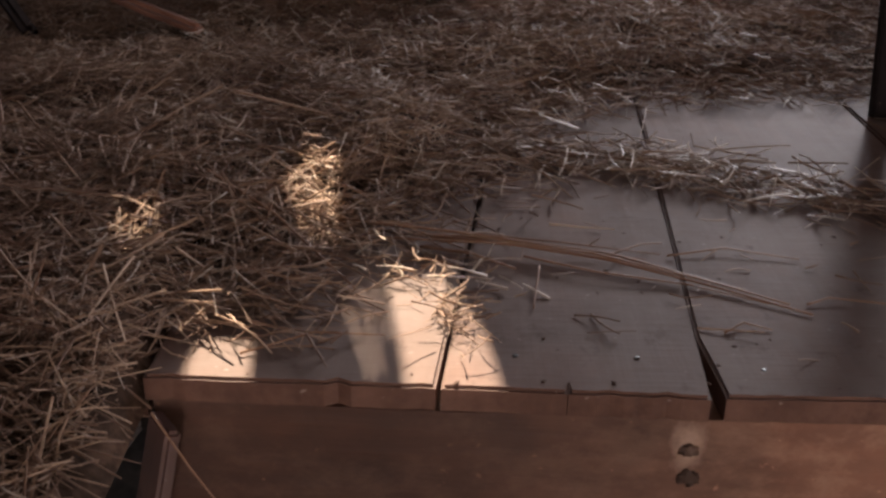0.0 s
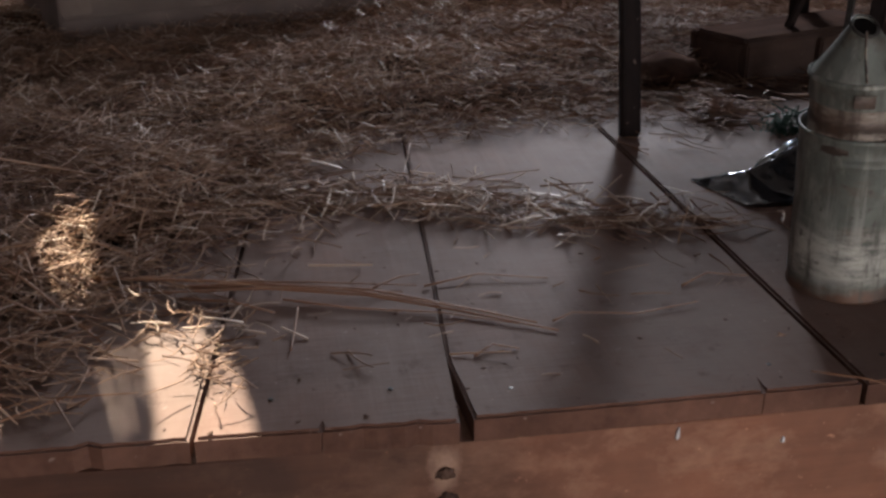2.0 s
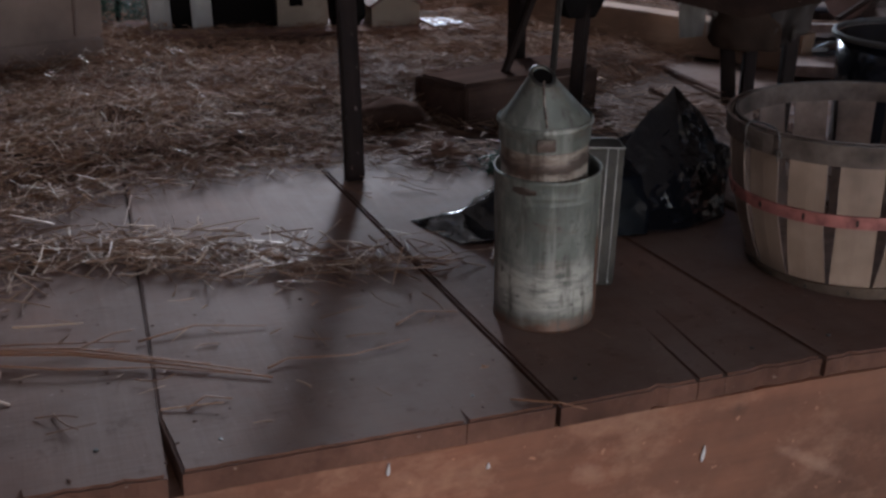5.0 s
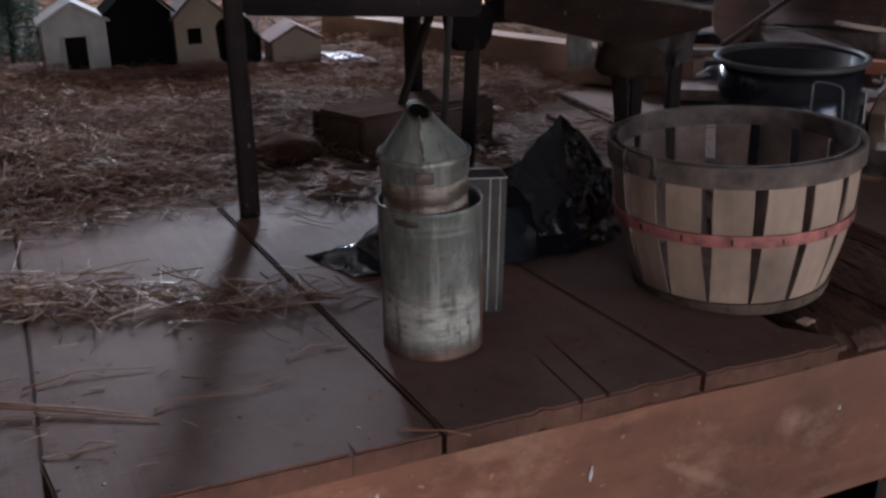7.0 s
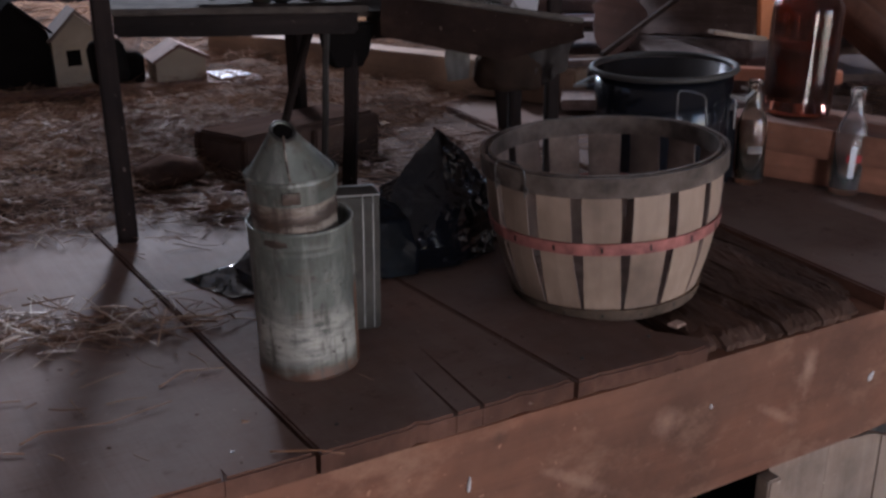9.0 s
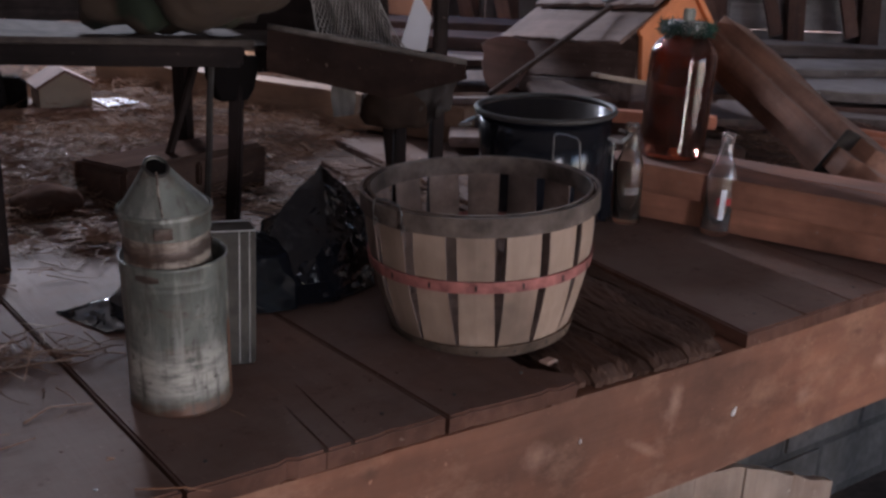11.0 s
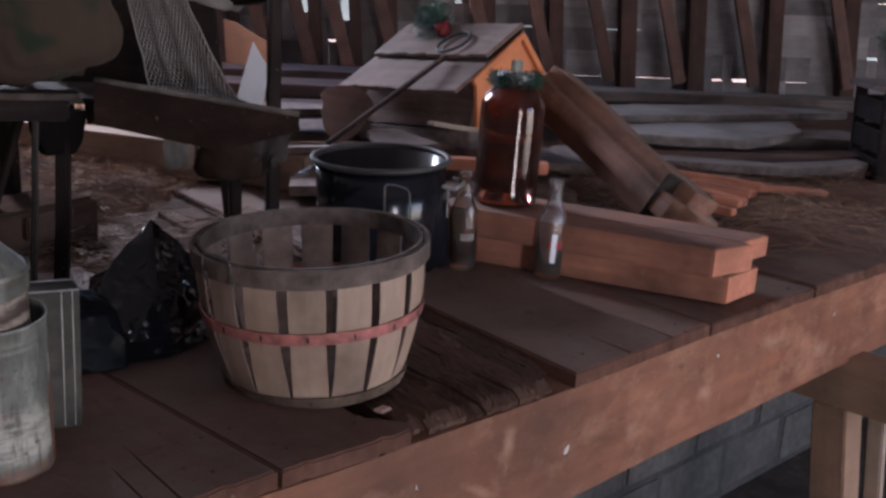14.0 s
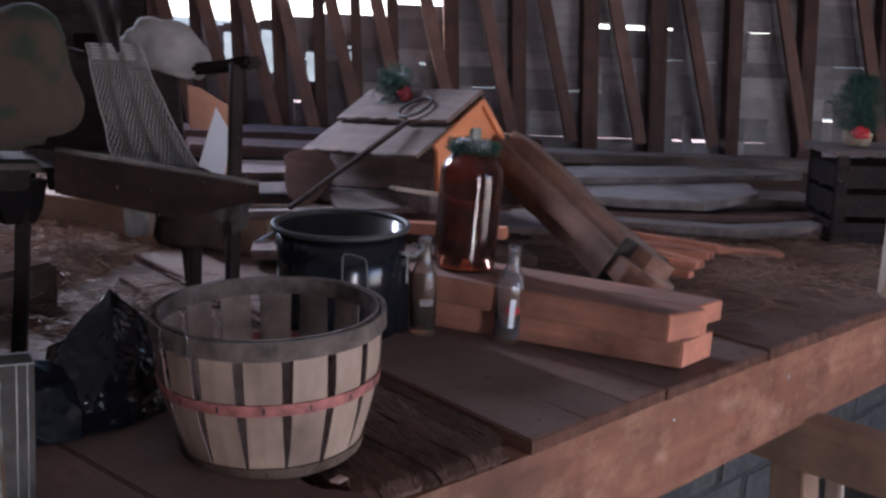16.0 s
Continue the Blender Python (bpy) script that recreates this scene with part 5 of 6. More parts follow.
timber(top, (2.238, 1.066), (2.372, 1.050), (-0.33, 0.945), 0.70, 0.066, 0.128)
timber(top, (2.374, 1.078), (2.492, 1.082), (-0.33, 0.945), 0.66, 0.076, 0.126, "lapped_end")

jug = thing("glass_jug", pose(2.182, 1.615, 0.130, 0, 1.5, 0), "large amber glass jug with a pine garland round its neck", "jug")
part("glass", lathe([(0.0, 0.004), (0.0698, 0.0), (0.0752, 0.006), (0.0758, 0.02), (0.0758, 0.222), (0.0741, 0.240), (0.0624, 0.260), (0.0478, 0.273), (0.0437, 0.278), (0.0437, 0.300), (0.0406, 0.300), (0.0406, 0.277), (0.0593, 0.256), (0.0709, 0.238), (0.0725, 0.220), (0.0725, 0.012), (0.0, 0.008)], 48), M_AMBER, jug, smooth=True)
part("lid", lathe([(0.0, 0.308), (0.042, 0.308), (0.045, 0.304), (0.045, 0.284), (0.0435, 0.282)], 36), M_LID, jug, smooth=True)
part("lid_knob", box(0.034, 0.012, 0.030, 0.003, (0, 0, 0.322)), M_TIN, jug)


def needles(n, place, seed, length=0.03, rad=0.0011):
    r = np.random.default_rng(seed)
    pts = np.array([place(r) for _ in range(n)])
    return pts, r.uniform(length * 0.6, length * 1.3, n), rad, seed


def tuft(name, n, place, seed, material, parent, length=0.03, rad=0.0012, label=""):
    pts, ln, rd, sd = needles(n, place, seed, length, rad)
    ob = strands(name, pts, ln, rd, material, flat=0.7, curl=0.3, seed=sd)
    ob.parent = parent
    if label:
        tagged(ob, label)
    return ob


def ring_place(cx, cy, cz, R, r0):
    def f(r):
        a, b, q = r.uniform(0, 6.283), r.uniform(0, 6.283), r0 * math.sqrt(r.uniform())
        return (cx + (R + q * math.cos(b)) * math.cos(a), cy + (R + q * math.cos(b)) * math.sin(a), cz + q * math.sin(b))
    return f


tuft("garland", 700, ring_place(0, 0, 0.292, 0.050, 0.016), 5, M_GREEN, jug, 0.020, label="dark green plastic pine garland")

# crumbs and chips lying on the boards
r = np.random.default_rng(77)
bm = bmesh.new()
for k in range(260):
    x, y = r.uniform(-0.2, 3.6), 1.012 + abs(r.normal(0, 0.22))
    if 1.31 < x < 1.68 and y < 1.3:
        continue
    w = r.uniform(0.0007, 0.0022)
    m = Matrix.Translation((x, y, 0.0012)) @ Matrix.Rotation(r.uniform(0, 6.28), 4, "Z") @ Matrix.Diagonal((w * r.uniform(1, 2.2), w, w * 0.5, 1))
    bmesh.ops.create_icosphere(bm, subdivisions=1, radius=1.0, matrix=m)
debris = thing("floor_debris", (1.5, 1.2, 0.0), "dark crumbs and chips of bark lying on the boards", "debris", kind="stuff")
crumbs = part("crumbs", bm, M_ROT, debris, at=Matrix.Identity(4), placed=True)
tagged(crumbs, kind="stuff")

for x, y in ((-0.10, 1.05), (0.10, 1.04), (0.22, 1.04), (0.34, 1.02), (0.62, 1.02), (0.75, 1.02), (1.0, 1.02), (1.12, 1.02), (1.25, 1.03), (1.78, 1.02), (2.08, 1.02), (2.22, 1.02), (2.55, 1.02), (2.70, 1.02), (3.03, 1.02), (3.2, 1.02), (3.55, 1.02)):
    part("nail_head", lathe([(0.0, 0.0012), (0.0026, 0.0010), (0.0030, -0.001), (0.0, -0.001)], 10), M_IRON, floor, "rusty nail head", at=Matrix.Translation((x, y + 0.025, 0.0005)), placed=True)

# ---- plastic tub and canister ----
M_RAG = plain("thin_rag", (0.030, 0.023, 0.021), 0.9, scale=30, vary=0.3)
M_CUFF = plain("grey_cotton", (0.14, 0.128, 0.12), 0.95, scale=40, vary=0.2)
M_SEATEDGE = plain("worn_seat_edge", (0.075, 0.062, 0.056), 0.95, scale=30, vary=0.4, spec=0.05)
M_LIP = plain("worn_lip", (0.13, 0.112, 0.10), 0.7, scale=30, vary=0.5)
M_FADED = plain("faded_orange", (0.46, 0.225, 0.145), 0.8, scale=18, vary=0.2)
M_DULLWHITE = plain("dirty_white_paint", (0.30, 0.29, 0.285), 0.8, scale=18, vary=0.2)
M_RIM = plain("scuffed_rim", (0.042, 0.039, 0.038), 0.6, scale=30, vary=0.4)
tub = thing("plastic_tub", pose(1.882, 1.715, 0.0, 0, -3, 0), "round black plastic tub with a worn rolled rim", "tub")
part("body", lathe([(0.0, 0.004), (0.134, 0.0), (0.139, 0.006), (0.143, 0.12), (0.147, 0.236), (0.144, 0.236), (0.136, 0.012), (0.0, 0.010)], 56, 0.004), M_TUB, tub, smooth=True)
part("rim", tube([(0.152 * math.cos(a), 0.152 * math.sin(a), 0.242) for a in (2 * math.pi * k / 48 for k in range(48))], 0.0065, 8, 1, True), M_RIM, tub, "scuffed dark grey rolled rim", smooth=True)
for a in (-60, 120):
    c, s = math.cos(radians(a)), math.sin(radians(a))
    part("handle", tube([(c * r - s * o, s * r + c * o, z) for o, r, z in ((-0.045, 0.156, 0.20), (-0.045, 0.185, 0.195), (0.045, 0.185, 0.195), (0.045, 0.156, 0.20))], 0.004, 6), M_LID, tub)
canister = thing("black_canister", pose(1.955, 1.640, 0.0, 0, -2, -42), "squat black canister with a wire handle", "canister")
part("body", box(0.10, 0.07, 0.16, 0.01, (0, 0, 0.08)), M_TUB, canister)
part("lid", box(0.104, 0.074, 0.014, 0.004, (0, 0, 0.166)), M_RIM, canister, "scuffed grey lid")
part("wire_handle", tube([(-0.045, -0.036, 0.12), (-0.045, -0.04, 0.18), (-0.04, -0.042, 0.19), (0.04, -0.042, 0.19), (0.045, -0.04, 0.18), (0.045, -0.036, 0.12)], 0.0018, 6), M_LID, canister)

# ---- old armchair with cloths on it ----
chair = thing("old_armchair", (1.4, 1.9, 0.0), "old dark wooden armchair with worn seat rails", "chair")
beam("seat_rail", (0.80, 2.045, 0.350), (1.225, 1.895, 0.352), 0.05, 0.045, M_DARKWOOD, chair, "", 0, 0.006)
beam("seat_lip", (0.76, 2.03, 0.378), (1.235, 1.872, 0.380), 0.07, 0.012, M_SEATEDGE, chair, "worn greyish seat edge", 0, 0.004)
beam("leg", (1.205, 1.895, 0.0), (1.232, 1.925, 0.35), 0.026, 0.026, M_DARKWOOD, chair, "", 0, 0.004)
beam("leg", (1.150, 1.900, 0.0), (1.165, 1.905, 0.34), 0.012, 0.012, M_IRON, chair, "", 0, 0.003)
beam("brace", (1.200, 2.22, 0.06), (1.232, 2.11, 0.33), 0.022, 0.012, M_DARKWOOD, chair, "", 0, 0.003)
part("corner_bracket", prism([(-0.055, 0.0), (0.055, 0.0), (0.045, -0.06), (0.03, -0.085), (-0.03, -0.085), (-0.05, -0.04)], 0.03, 0.003), M_BLACK, chair, at=Matrix.Translation((1.215, 1.905, 0.345)), placed=True)


def trough():
    """The curved side board: a shallow shell that drops towards its far end."""
    bm = bmesh.new()
    n, m = 14, 8
    rows = []
    for i in range(n):
        k = i / (n - 1)
        mid = Vector((1.282, 1.891, 0.405)).lerp(Vector((1.580, 1.640, 0.360)), k)
        depth = 0.080 + 0.012 * min(1, k / 0.62) - 0.070 * max(0, k - 0.62) / 0.38
        row = []
        for j in range(m):
            q = j / (m - 1)
            out = 0.009 * math.sin(math.pi * q * 0.9)
            row.append(bm.verts.new(mid + Vector((-0.64, -0.77, 0)) * (out + 0.006 * (1 - q)) + Vector((-0.015, -0.012, -1)) * depth * q))
        rows.append(row)
    for a, b in zip(rows, rows[1:]):
        for j in range(m - 1):
            bm.faces.new((a[j], a[j + 1], b[j + 1], b[j]))
    bmesh.ops.recalc_face_normals(bm, faces=bm.faces)
    geom = bmesh.ops.solidify(bm, geom=list(bm.faces), thickness=0.012)
    return bm


part("side_board", trough(), M_SIDE, chair, "dark sloping side board", at=Matrix.Identity(4), placed=True)
part("board_lip", tube([Vector((1.282, 1.891, 0.405)).lerp(Vector((1.580, 1.640, 0.360)), k / 10) + Vector((-0.012, -0.014, 0.003)) for k in range(11)], 0.006, 8), M_LIP, chair, "worn pale upper lip", smooth=True, at=Matrix.Identity(4), placed=True)
beam("leg", (1.640, 1.800, 0.0), (1.662, 1.845, 0.59), 0.028, 0.028, M_DARKWOOD, chair, "", 0, 0.004)
beam("leg", (1.545, 1.80, 0.0), (1.56, 1.83, 0.30), 0.026, 0.026, M_DARKWOOD, chair, "", 0, 0.004)
beam("armrest", (1.672, 1.79, 0.592), (1.686, 2.02, 0.560), 0.045, 0.026, M_DARKWOOD, chair, "", 0, 0.008)
beam("back_rail", (1.40, 2.34, 0.56), (1.74, 2.24, 0.545), 0.03, 0.06, M_DARKWOOD, chair)
for k in range(5):
    x = 1.40 + 0.085 * k
    beam("back_slat", (x + 0.02, 2.33 - 0.025 * k, 0.25), (x, 2.36 - 0.025 * k, 0.62), 0.07, 0.014, M_DARKWOOD, chair, "", 90, 0.003)
bm = prism([(0, 0.33), (0.395, 0.32), (0.362, 0.55), (0, 0.605)], 0.014, 0.003)
part("back_panel", bm, M_DARKWOOD, chair, "solid dark back board", at=Matrix.Translation((1.415, 2.350, 0)) @ Matrix.Rotation(math.atan2(2.083 - 2.350, 1.70 - 1.415), 4, "Z"), placed=True)
beam("back_post", (1.79, 2.17, 0.0), (1.72, 2.22, 0.62), 0.035, 0.035, M_DARKWOOD, chair)
beam("back_post", (1.33, 2.40, 0.0), (1.31, 2.44, 0.95), 0.035, 0.035, M_DARKWOOD, chair)
beam("seat_board", (0.83, 2.20, 0.372), (1.66, 2.02, 0.345), 0.30, 0.012, M_SEATEDGE, chair)


def draped(corners, nx, ny, amp, seed, sag=0.0):
    """A cloth hung over four corners, in folds."""
    a, b, c, d = [Vector(p) for p in corners]
    bm = bmesh.new()
    g = []
    for j in range(ny):
        v = j / (ny - 1)
        row = []
        for i in range(nx):
            u = i / (nx - 1)
            p = a.lerp(b, u).lerp(d.lerp(c, u), v)
            p += noise.noise_vector(Vector((u * 4, v * 2.5, seed))) * amp + noise.noise_vector(Vector((u * 11, v * 4, seed + 3))) * amp * 0.4
            p.z -= sag * math.sin(math.pi * u) * math.sin(math.pi * v)
            row.append(bm.verts.new(p))
        g.append(row)
    for r0, r1 in zip(g, g[1:]):
        for i in range(nx - 1):
            bm.faces.new((r0[i], r0[i + 1], r1[i + 1], r1[i]))
    bmesh.ops.recalc_face_normals(bm, faces=bm.faces)
    return bm


def lump(sx, sy, sz, amp, seed, sub=4):
    bm = bmesh.new()
    bmesh.ops.create_icosphere(bm, subdivisions=sub, radius=1.0)
    for v in bm.verts:
        n = v.co.normalized()
        k = 1 + amp * noise.noise(n * 1.6 + Vector((seed, 0, 0))) + amp * 0.5 * noise.noise(n * 4.5 + Vector((0, seed, 0)))
        v.co = Vector((n.x * sx, n.y * sy, max(n.z, -0.55) * sz)) * k
    return bm


jacket = part("camouflage_jacket", lump(0.17, 0.12, 0.17, 0.35, 4.2), M_CAMO, at=pose(1.15, 2.06, 0.490, 0, -4, -20), smooth=True)
tagged(jacket, "camouflage cloth jacket heaped on the chair's seat", "jacket")


def stuffed(sx, sy, sz, seed):
    """A stuffed cloth cushion: square outline with drawn corners, thin at the seam, soft dents."""
    bm = bmesh.new()
    bmesh.ops.create_icosphere(bm, subdivisions=5, radius=1.0)
    for v in bm.verts:
        n = v.co.normalized()
        flat = math.hypot(n.x, n.z)
        a = math.atan2(n.z, n.x)
        rim = (abs(math.cos(a)) ** 3.2 + abs(math.sin(a)) ** 3.2) ** (-1 / 3.2)
        pinch = 1 + 0.05 * math.cos(4 * a + math.pi)
        k = 1 + 0.05 * noise.noise(n * 2.0 + Vector((seed, 0, 0))) + 0.03 * noise.noise(n * 5.0 + Vector((0, seed, 0)))
        puff = math.copysign(abs(n.y) ** 0.8, n.y)
        v.co = Vector((math.cos(a) * rim * pinch * flat ** 0.7 * sx, puff * sy, math.sin(a) * rim * pinch * flat ** 0.7 * sz)) * k
    return bm


camo_pad = part("camouflage_cushion", stuffed(0.135, 0.075, 0.128, 3.0), M_CAMO, at=pose(1.185, 1.925, 0.535, 8, -16, -22), smooth=True)
tagged(camo_pad, "brown and green camouflage cushion standing on the chair's seat", "cushion")
pillow = part("white_cushion", lump(0.108, 0.05, 0.074, 0.20, 8.0), M_WHITECLOTH, at=pose(1.676, 2.150, 0.588, 0, 10, -45), smooth=True)
tagged(pillow, "grey-white rounded cushion propped on the chair's arm", "cushion")


def net_shawl():
    """A knitted lace net: thin threads crossing over the draped shape."""
    a, b, c, d = Vector((1.50, 2.19, 0.60)), Vector((1.590, 2.11, 0.605)), Vector((1.680, 1.90, 0.27)), Vector((1.53, 2.04, 0.26))
    bm = bmesh.new()

    def at(u, v):
        p = a.lerp(b, u).lerp(d.lerp(c, u), v)
        fold = 0.020 * math.sin(u * 21 + v * 2.0) * (0.4 + 0.6 * v) + 0.01 * noise.noise((u * 3, v * 3, 1))
        p.x -= 0.014 * u * math.sin(math.pi * v) - 0.006 * noise.noise((v * 7, u * 2, 3))
        return p + Vector((-0.6, -0.75, 0.1)) * (fold + 0.05 * math.sin(math.pi * v * 0.8))

    def thread(pts, w):
        rows = []
        for k, p in enumerate(pts):
            q = pts[min(k + 1, len(pts) - 1)] - pts[max(k - 1, 0)]
            s = q.cross(Vector((-0.6, -0.75, 0.2))).normalized() * w
            rows.append((bm.verts.new(p - s), bm.verts.new(p + s)))
        for r0, r1 in zip(rows, rows[1:]):
            bm.faces.new((r0[0], r0[1], r1[1], r1[0]))
    for k in range(-26, 46):
        for sgn in (1, -1):
            pts = []
            for j in range(25):
                v = j / 24
                u = k / 21 + sgn * v * 1.05
                if -0.001 <= u <= 1.001:
                    pts.append(at(u, v))
            if len(pts) > 2:
                thread(pts, 0.00085)
    for u in (0.0, 1.0):
        thread([at(u, j / 24) for j in range(25)], 0.0018)
    thread([at(i / 24, 1.0) for i in range(25)], 0.004)
    for j in range(5):
        thread([at(i / 24, j * 0.022) for i in range(25)], 0.0022)
    return bm


shawl = part("lace_shawl", net_shawl(), M_LACE, at=Matrix.Identity(4))
tagged(shawl, "cream knitted net shawl hanging from the chair's back", "shawl")
lining = part("shawl_corner", draped(((1.432, 1.90, 0.29), (1.475, 1.87, 0.29), (1.470, 1.865, 0.225), (1.437, 1.90, 0.215)), 10, 10, 0.003, 6.0), M_CUFF, at=Matrix.Identity(4), smooth=True)
lining.parent = shawl
bm = bmesh.new()
for k in range(26):
    for sgn in (1, -1):
        pts = [(k / 25 + sgn * j / 9 * 0.35, j / 9) for j in range(10)]
        pts = [Vector((1.475 + 0.085 * u, 1.868 - 0.055 * u + 0.004 * math.sin(u * 14), 0.30 - 0.075 * v * (1 - 0.45 * u))) for u, v in pts if 0 <= u <= 1]
        for p, q in zip(pts, pts[1:]):
            w = Vector((0, 0, 0.0008)) + Vector((0.0006, -0.0004, 0))
            bm.faces.new([bm.verts.new(c) for c in (p - w, p + w, q + w, q - w)])
hem = part("lace_hem", bm, M_LACE, shawl, "scalloped lace hem", at=Matrix.Identity(4), placed=True)
pouch = part("leather_pouch", lump(0.075, 0.035, 0.062, 0.15, 3.0), M_POUCH, at=pose(1.545, 1.835, 0.238, 0, 0, -35), smooth=True)
tagged(pouch, "brown leather pouch hanging under the chair's side board", "pouch")
rag = part("grey_rag", draped(((1.565, 1.80, 0.30), (1.655, 1.755, 0.31), (1.625, 1.77, 0.235), (1.585, 1.80, 0.195)), 12, 12, 0.02, 9.0), M_RAG, at=Matrix.Identity(4), smooth=True)
tagged(rag, "thin grey-brown rag hanging under the side board", "rag")
strap = part("dark_coat", draped(((1.47, 2.23, 0.80), (1.575, 2.14, 0.80), (1.56, 2.13, 0.585), (1.53, 2.17, 0.585)), 8, 10, 0.012, 1.0), M_IRON, at=Matrix.Identity(4), smooth=True)
tagged(strap, "dark grey cloth tucked over the chair's back", "cloth")

# leaning prop with an iron clamp
prop = thing("leaning_pole", (0.735, 1.83, 0.0), "dark square wooden pole leaning back against the chair", "pole")
beam("shaft", (0.733, 1.822, 0.0), (0.80, 2.19, 0.80), 0.034, 0.034, M_DARKWOOD, prop, "", 0, 0.004)
part("clamp", lathe([(0.0, -0.036), (0.030, -0.036), (0.034, -0.030), (0.034, 0.026), (0.028, 0.036), (0.0, 0.036)], 20), M_BLACK, prop, "black iron clamp", at=pose(0.771, 2.00, 0.290, -25), placed=True, smooth=True)

# ---- on the hay ----
trough_box = thing("wooden_trough", (1.2, 2.3, 0.0), "low brown wooden trough half buried in hay", "trough")
rot = Matrix.Translation((1.23, 2.235, 0.008)) @ Matrix.Rotation(radians(20), 4, "Z")
for nm, sx, sy, sz, c in (("side", 0.42, 0.02, 0.10, (0, -0.075, 0.03)), ("side", 0.42, 0.02, 0.10, (0, 0.075, 0.03)), ("end", 0.02, 0.13, 0.085, (-0.2, 0, 0.03)), ("end", 0.02, 0.13, 0.085, (0.2, 0, 0.03)), ("bottom", 0.40, 0.14, 0.015, (0, 0, -0.01))):
    part(nm, box(sx, sy, sz, 0.004, rough=0.002), M_TROUGH, trough_box, at=rot @ Matrix.Translation(c), placed=True)
part("top", box(0.41, 0.145, 0.018, 0.005, rough=0.003), M_TROUGH, trough_box, at=rot @ Matrix.Translation((0, 0, 0.078)), placed=True)
part("cleat", box(0.14, 0.02, 0.05, 0.004), M_TROUGH, trough_box, at=rot @ Matrix.Translation((0.05, -0.09, 0.05)), placed=True)
hat = part("felt_hat", lump(0.075, 0.05, 0.035, 0.15, 1.0), M_TROUGH, at=pose(0.905, 2.12, 0.035, 0, 0, 15), smooth=True)
tagged(hat, "dark brown crushed felt lying in the hay", "hat")
leaf = part("dry_leaf_clump", lump(0.026, 0.015, 0.014, 0.7, 6.0), M_CHIP, at=pose(0.93, 1.90, 0.022), smooth=False)
tagged(leaf, "pale crumpled dry leaf on the hay's edge", "leaf")
sprig = thing("pine_sprig", (1.02, 1.80, 0.0), "small dark green plastic pine sprig", "sprig")
tuft("needles", 220, lambda r: (r.normal(0, 0.025), r.normal(0, 0.012), abs(r.normal(0.015, 0.012))), 8, M_GREEN, sprig, 0.03)

pale = thing("pale_timber", (1.9, 3.0, 0.02), "pale squared timber lying on the hay", "timber")
beam("body", (1.55, 3.55, 0.07), (2.22, 2.42, 0.055), 0.10, 0.105, M_TAN, pale, "", 0, 0.004, 0.002, 10)
beam("sawn_end", (2.22, 2.42, 0.055), (2.2225, 2.4157, 0.055), 0.096, 0.100, M_TAN, pale, "darker sawn end", 0, 0.001, 0.001, 2)
stick = beam("broken_branch", (-1.05, 2.60, 0.13), (-0.41, 2.03, 0.075), 0.024, 0.022, M_TIMBER, None, "", 0, 0.008, 0.004, 10)
tagged(stick, "reddish broken branch lying on the hay", "branch")
gable_b = beam("dark_branch", (-0.95, 2.42, 0.10), (-0.74, 2.10, 0.045), 0.03, 0.028, M_DARKWOOD, None, "", 0, 0.01, 0.006, 8)
tagged(gable_b, "short dark branch lying in the hay", "branch")
post_l = beam("fallen_board", (-0.262, 0.985, -0.030), (-0.368, 0.955, -0.175), 0.034, 0.022, M_GREY, None, "", 30, 0.004, 0.002, 6)
tagged(post_l, "weathered board sloping off the loft's edge under hay", "board")

M_CHEST = plain("dirty_cream_paint", (0.205, 0.150, 0.128), 0.8, scale=9, vary=0.25)
lath = beam("broken_lath", (-0.230, 0.993, -0.034), (-0.272, 0.962, -0.225), 0.046, 0.016, M_STUD, None, "", 0, 0.004, 0.003, 6)
tagged(lath, "reddish broken lath leaning on the beam's end", "board")

chest = thing("cream_chest", (-0.05, 3.3, 0.0), "large plain cream-painted chest standing in the hay", "chest")
part("body", box(0.78, 0.42, 0.46, 0.008), M_CHEST, chest, at=pose(-0.027, 2.936, 0.24, 0, 0, 20.8), placed=True)
part("lid", box(0.81, 0.44, 0.03, 0.006), M_CHEST, chest, at=pose(-0.027, 2.936, 0.485, 0, 0, 20.8), placed=True)
for px, pz, w, h in ((0, 0.165, 0.78, 0.07), (0, -0.185, 0.78, 0.05), (-0.355, 0, 0.07, 0.30), (0.355, 0, 0.07, 0.30)):
    part("face_frame", box(w, 0.012, h, 0.003), M_CHEST, chest, at=pose(-0.027, 2.936, 0.24, 0, 0, 20.8) @ pose(px, -0.217, pz), placed=True)
part("hinge", box(0.03, 0.012, 0.03, 0.002), M_IRON, chest, at=pose(0.35, 2.853, 0.30, 0, 0, 20.8), placed=True)

shelf = beam("low_shelf_board", (0.25, 3.20, 0.030), (1.50, 3.09, 0.030), 0.24, 0.035, M_STUD, None, "", 0, 0.004, 0.002, 4)
tagged(shelf, "low brown board that the little houses stand on", "shelf")


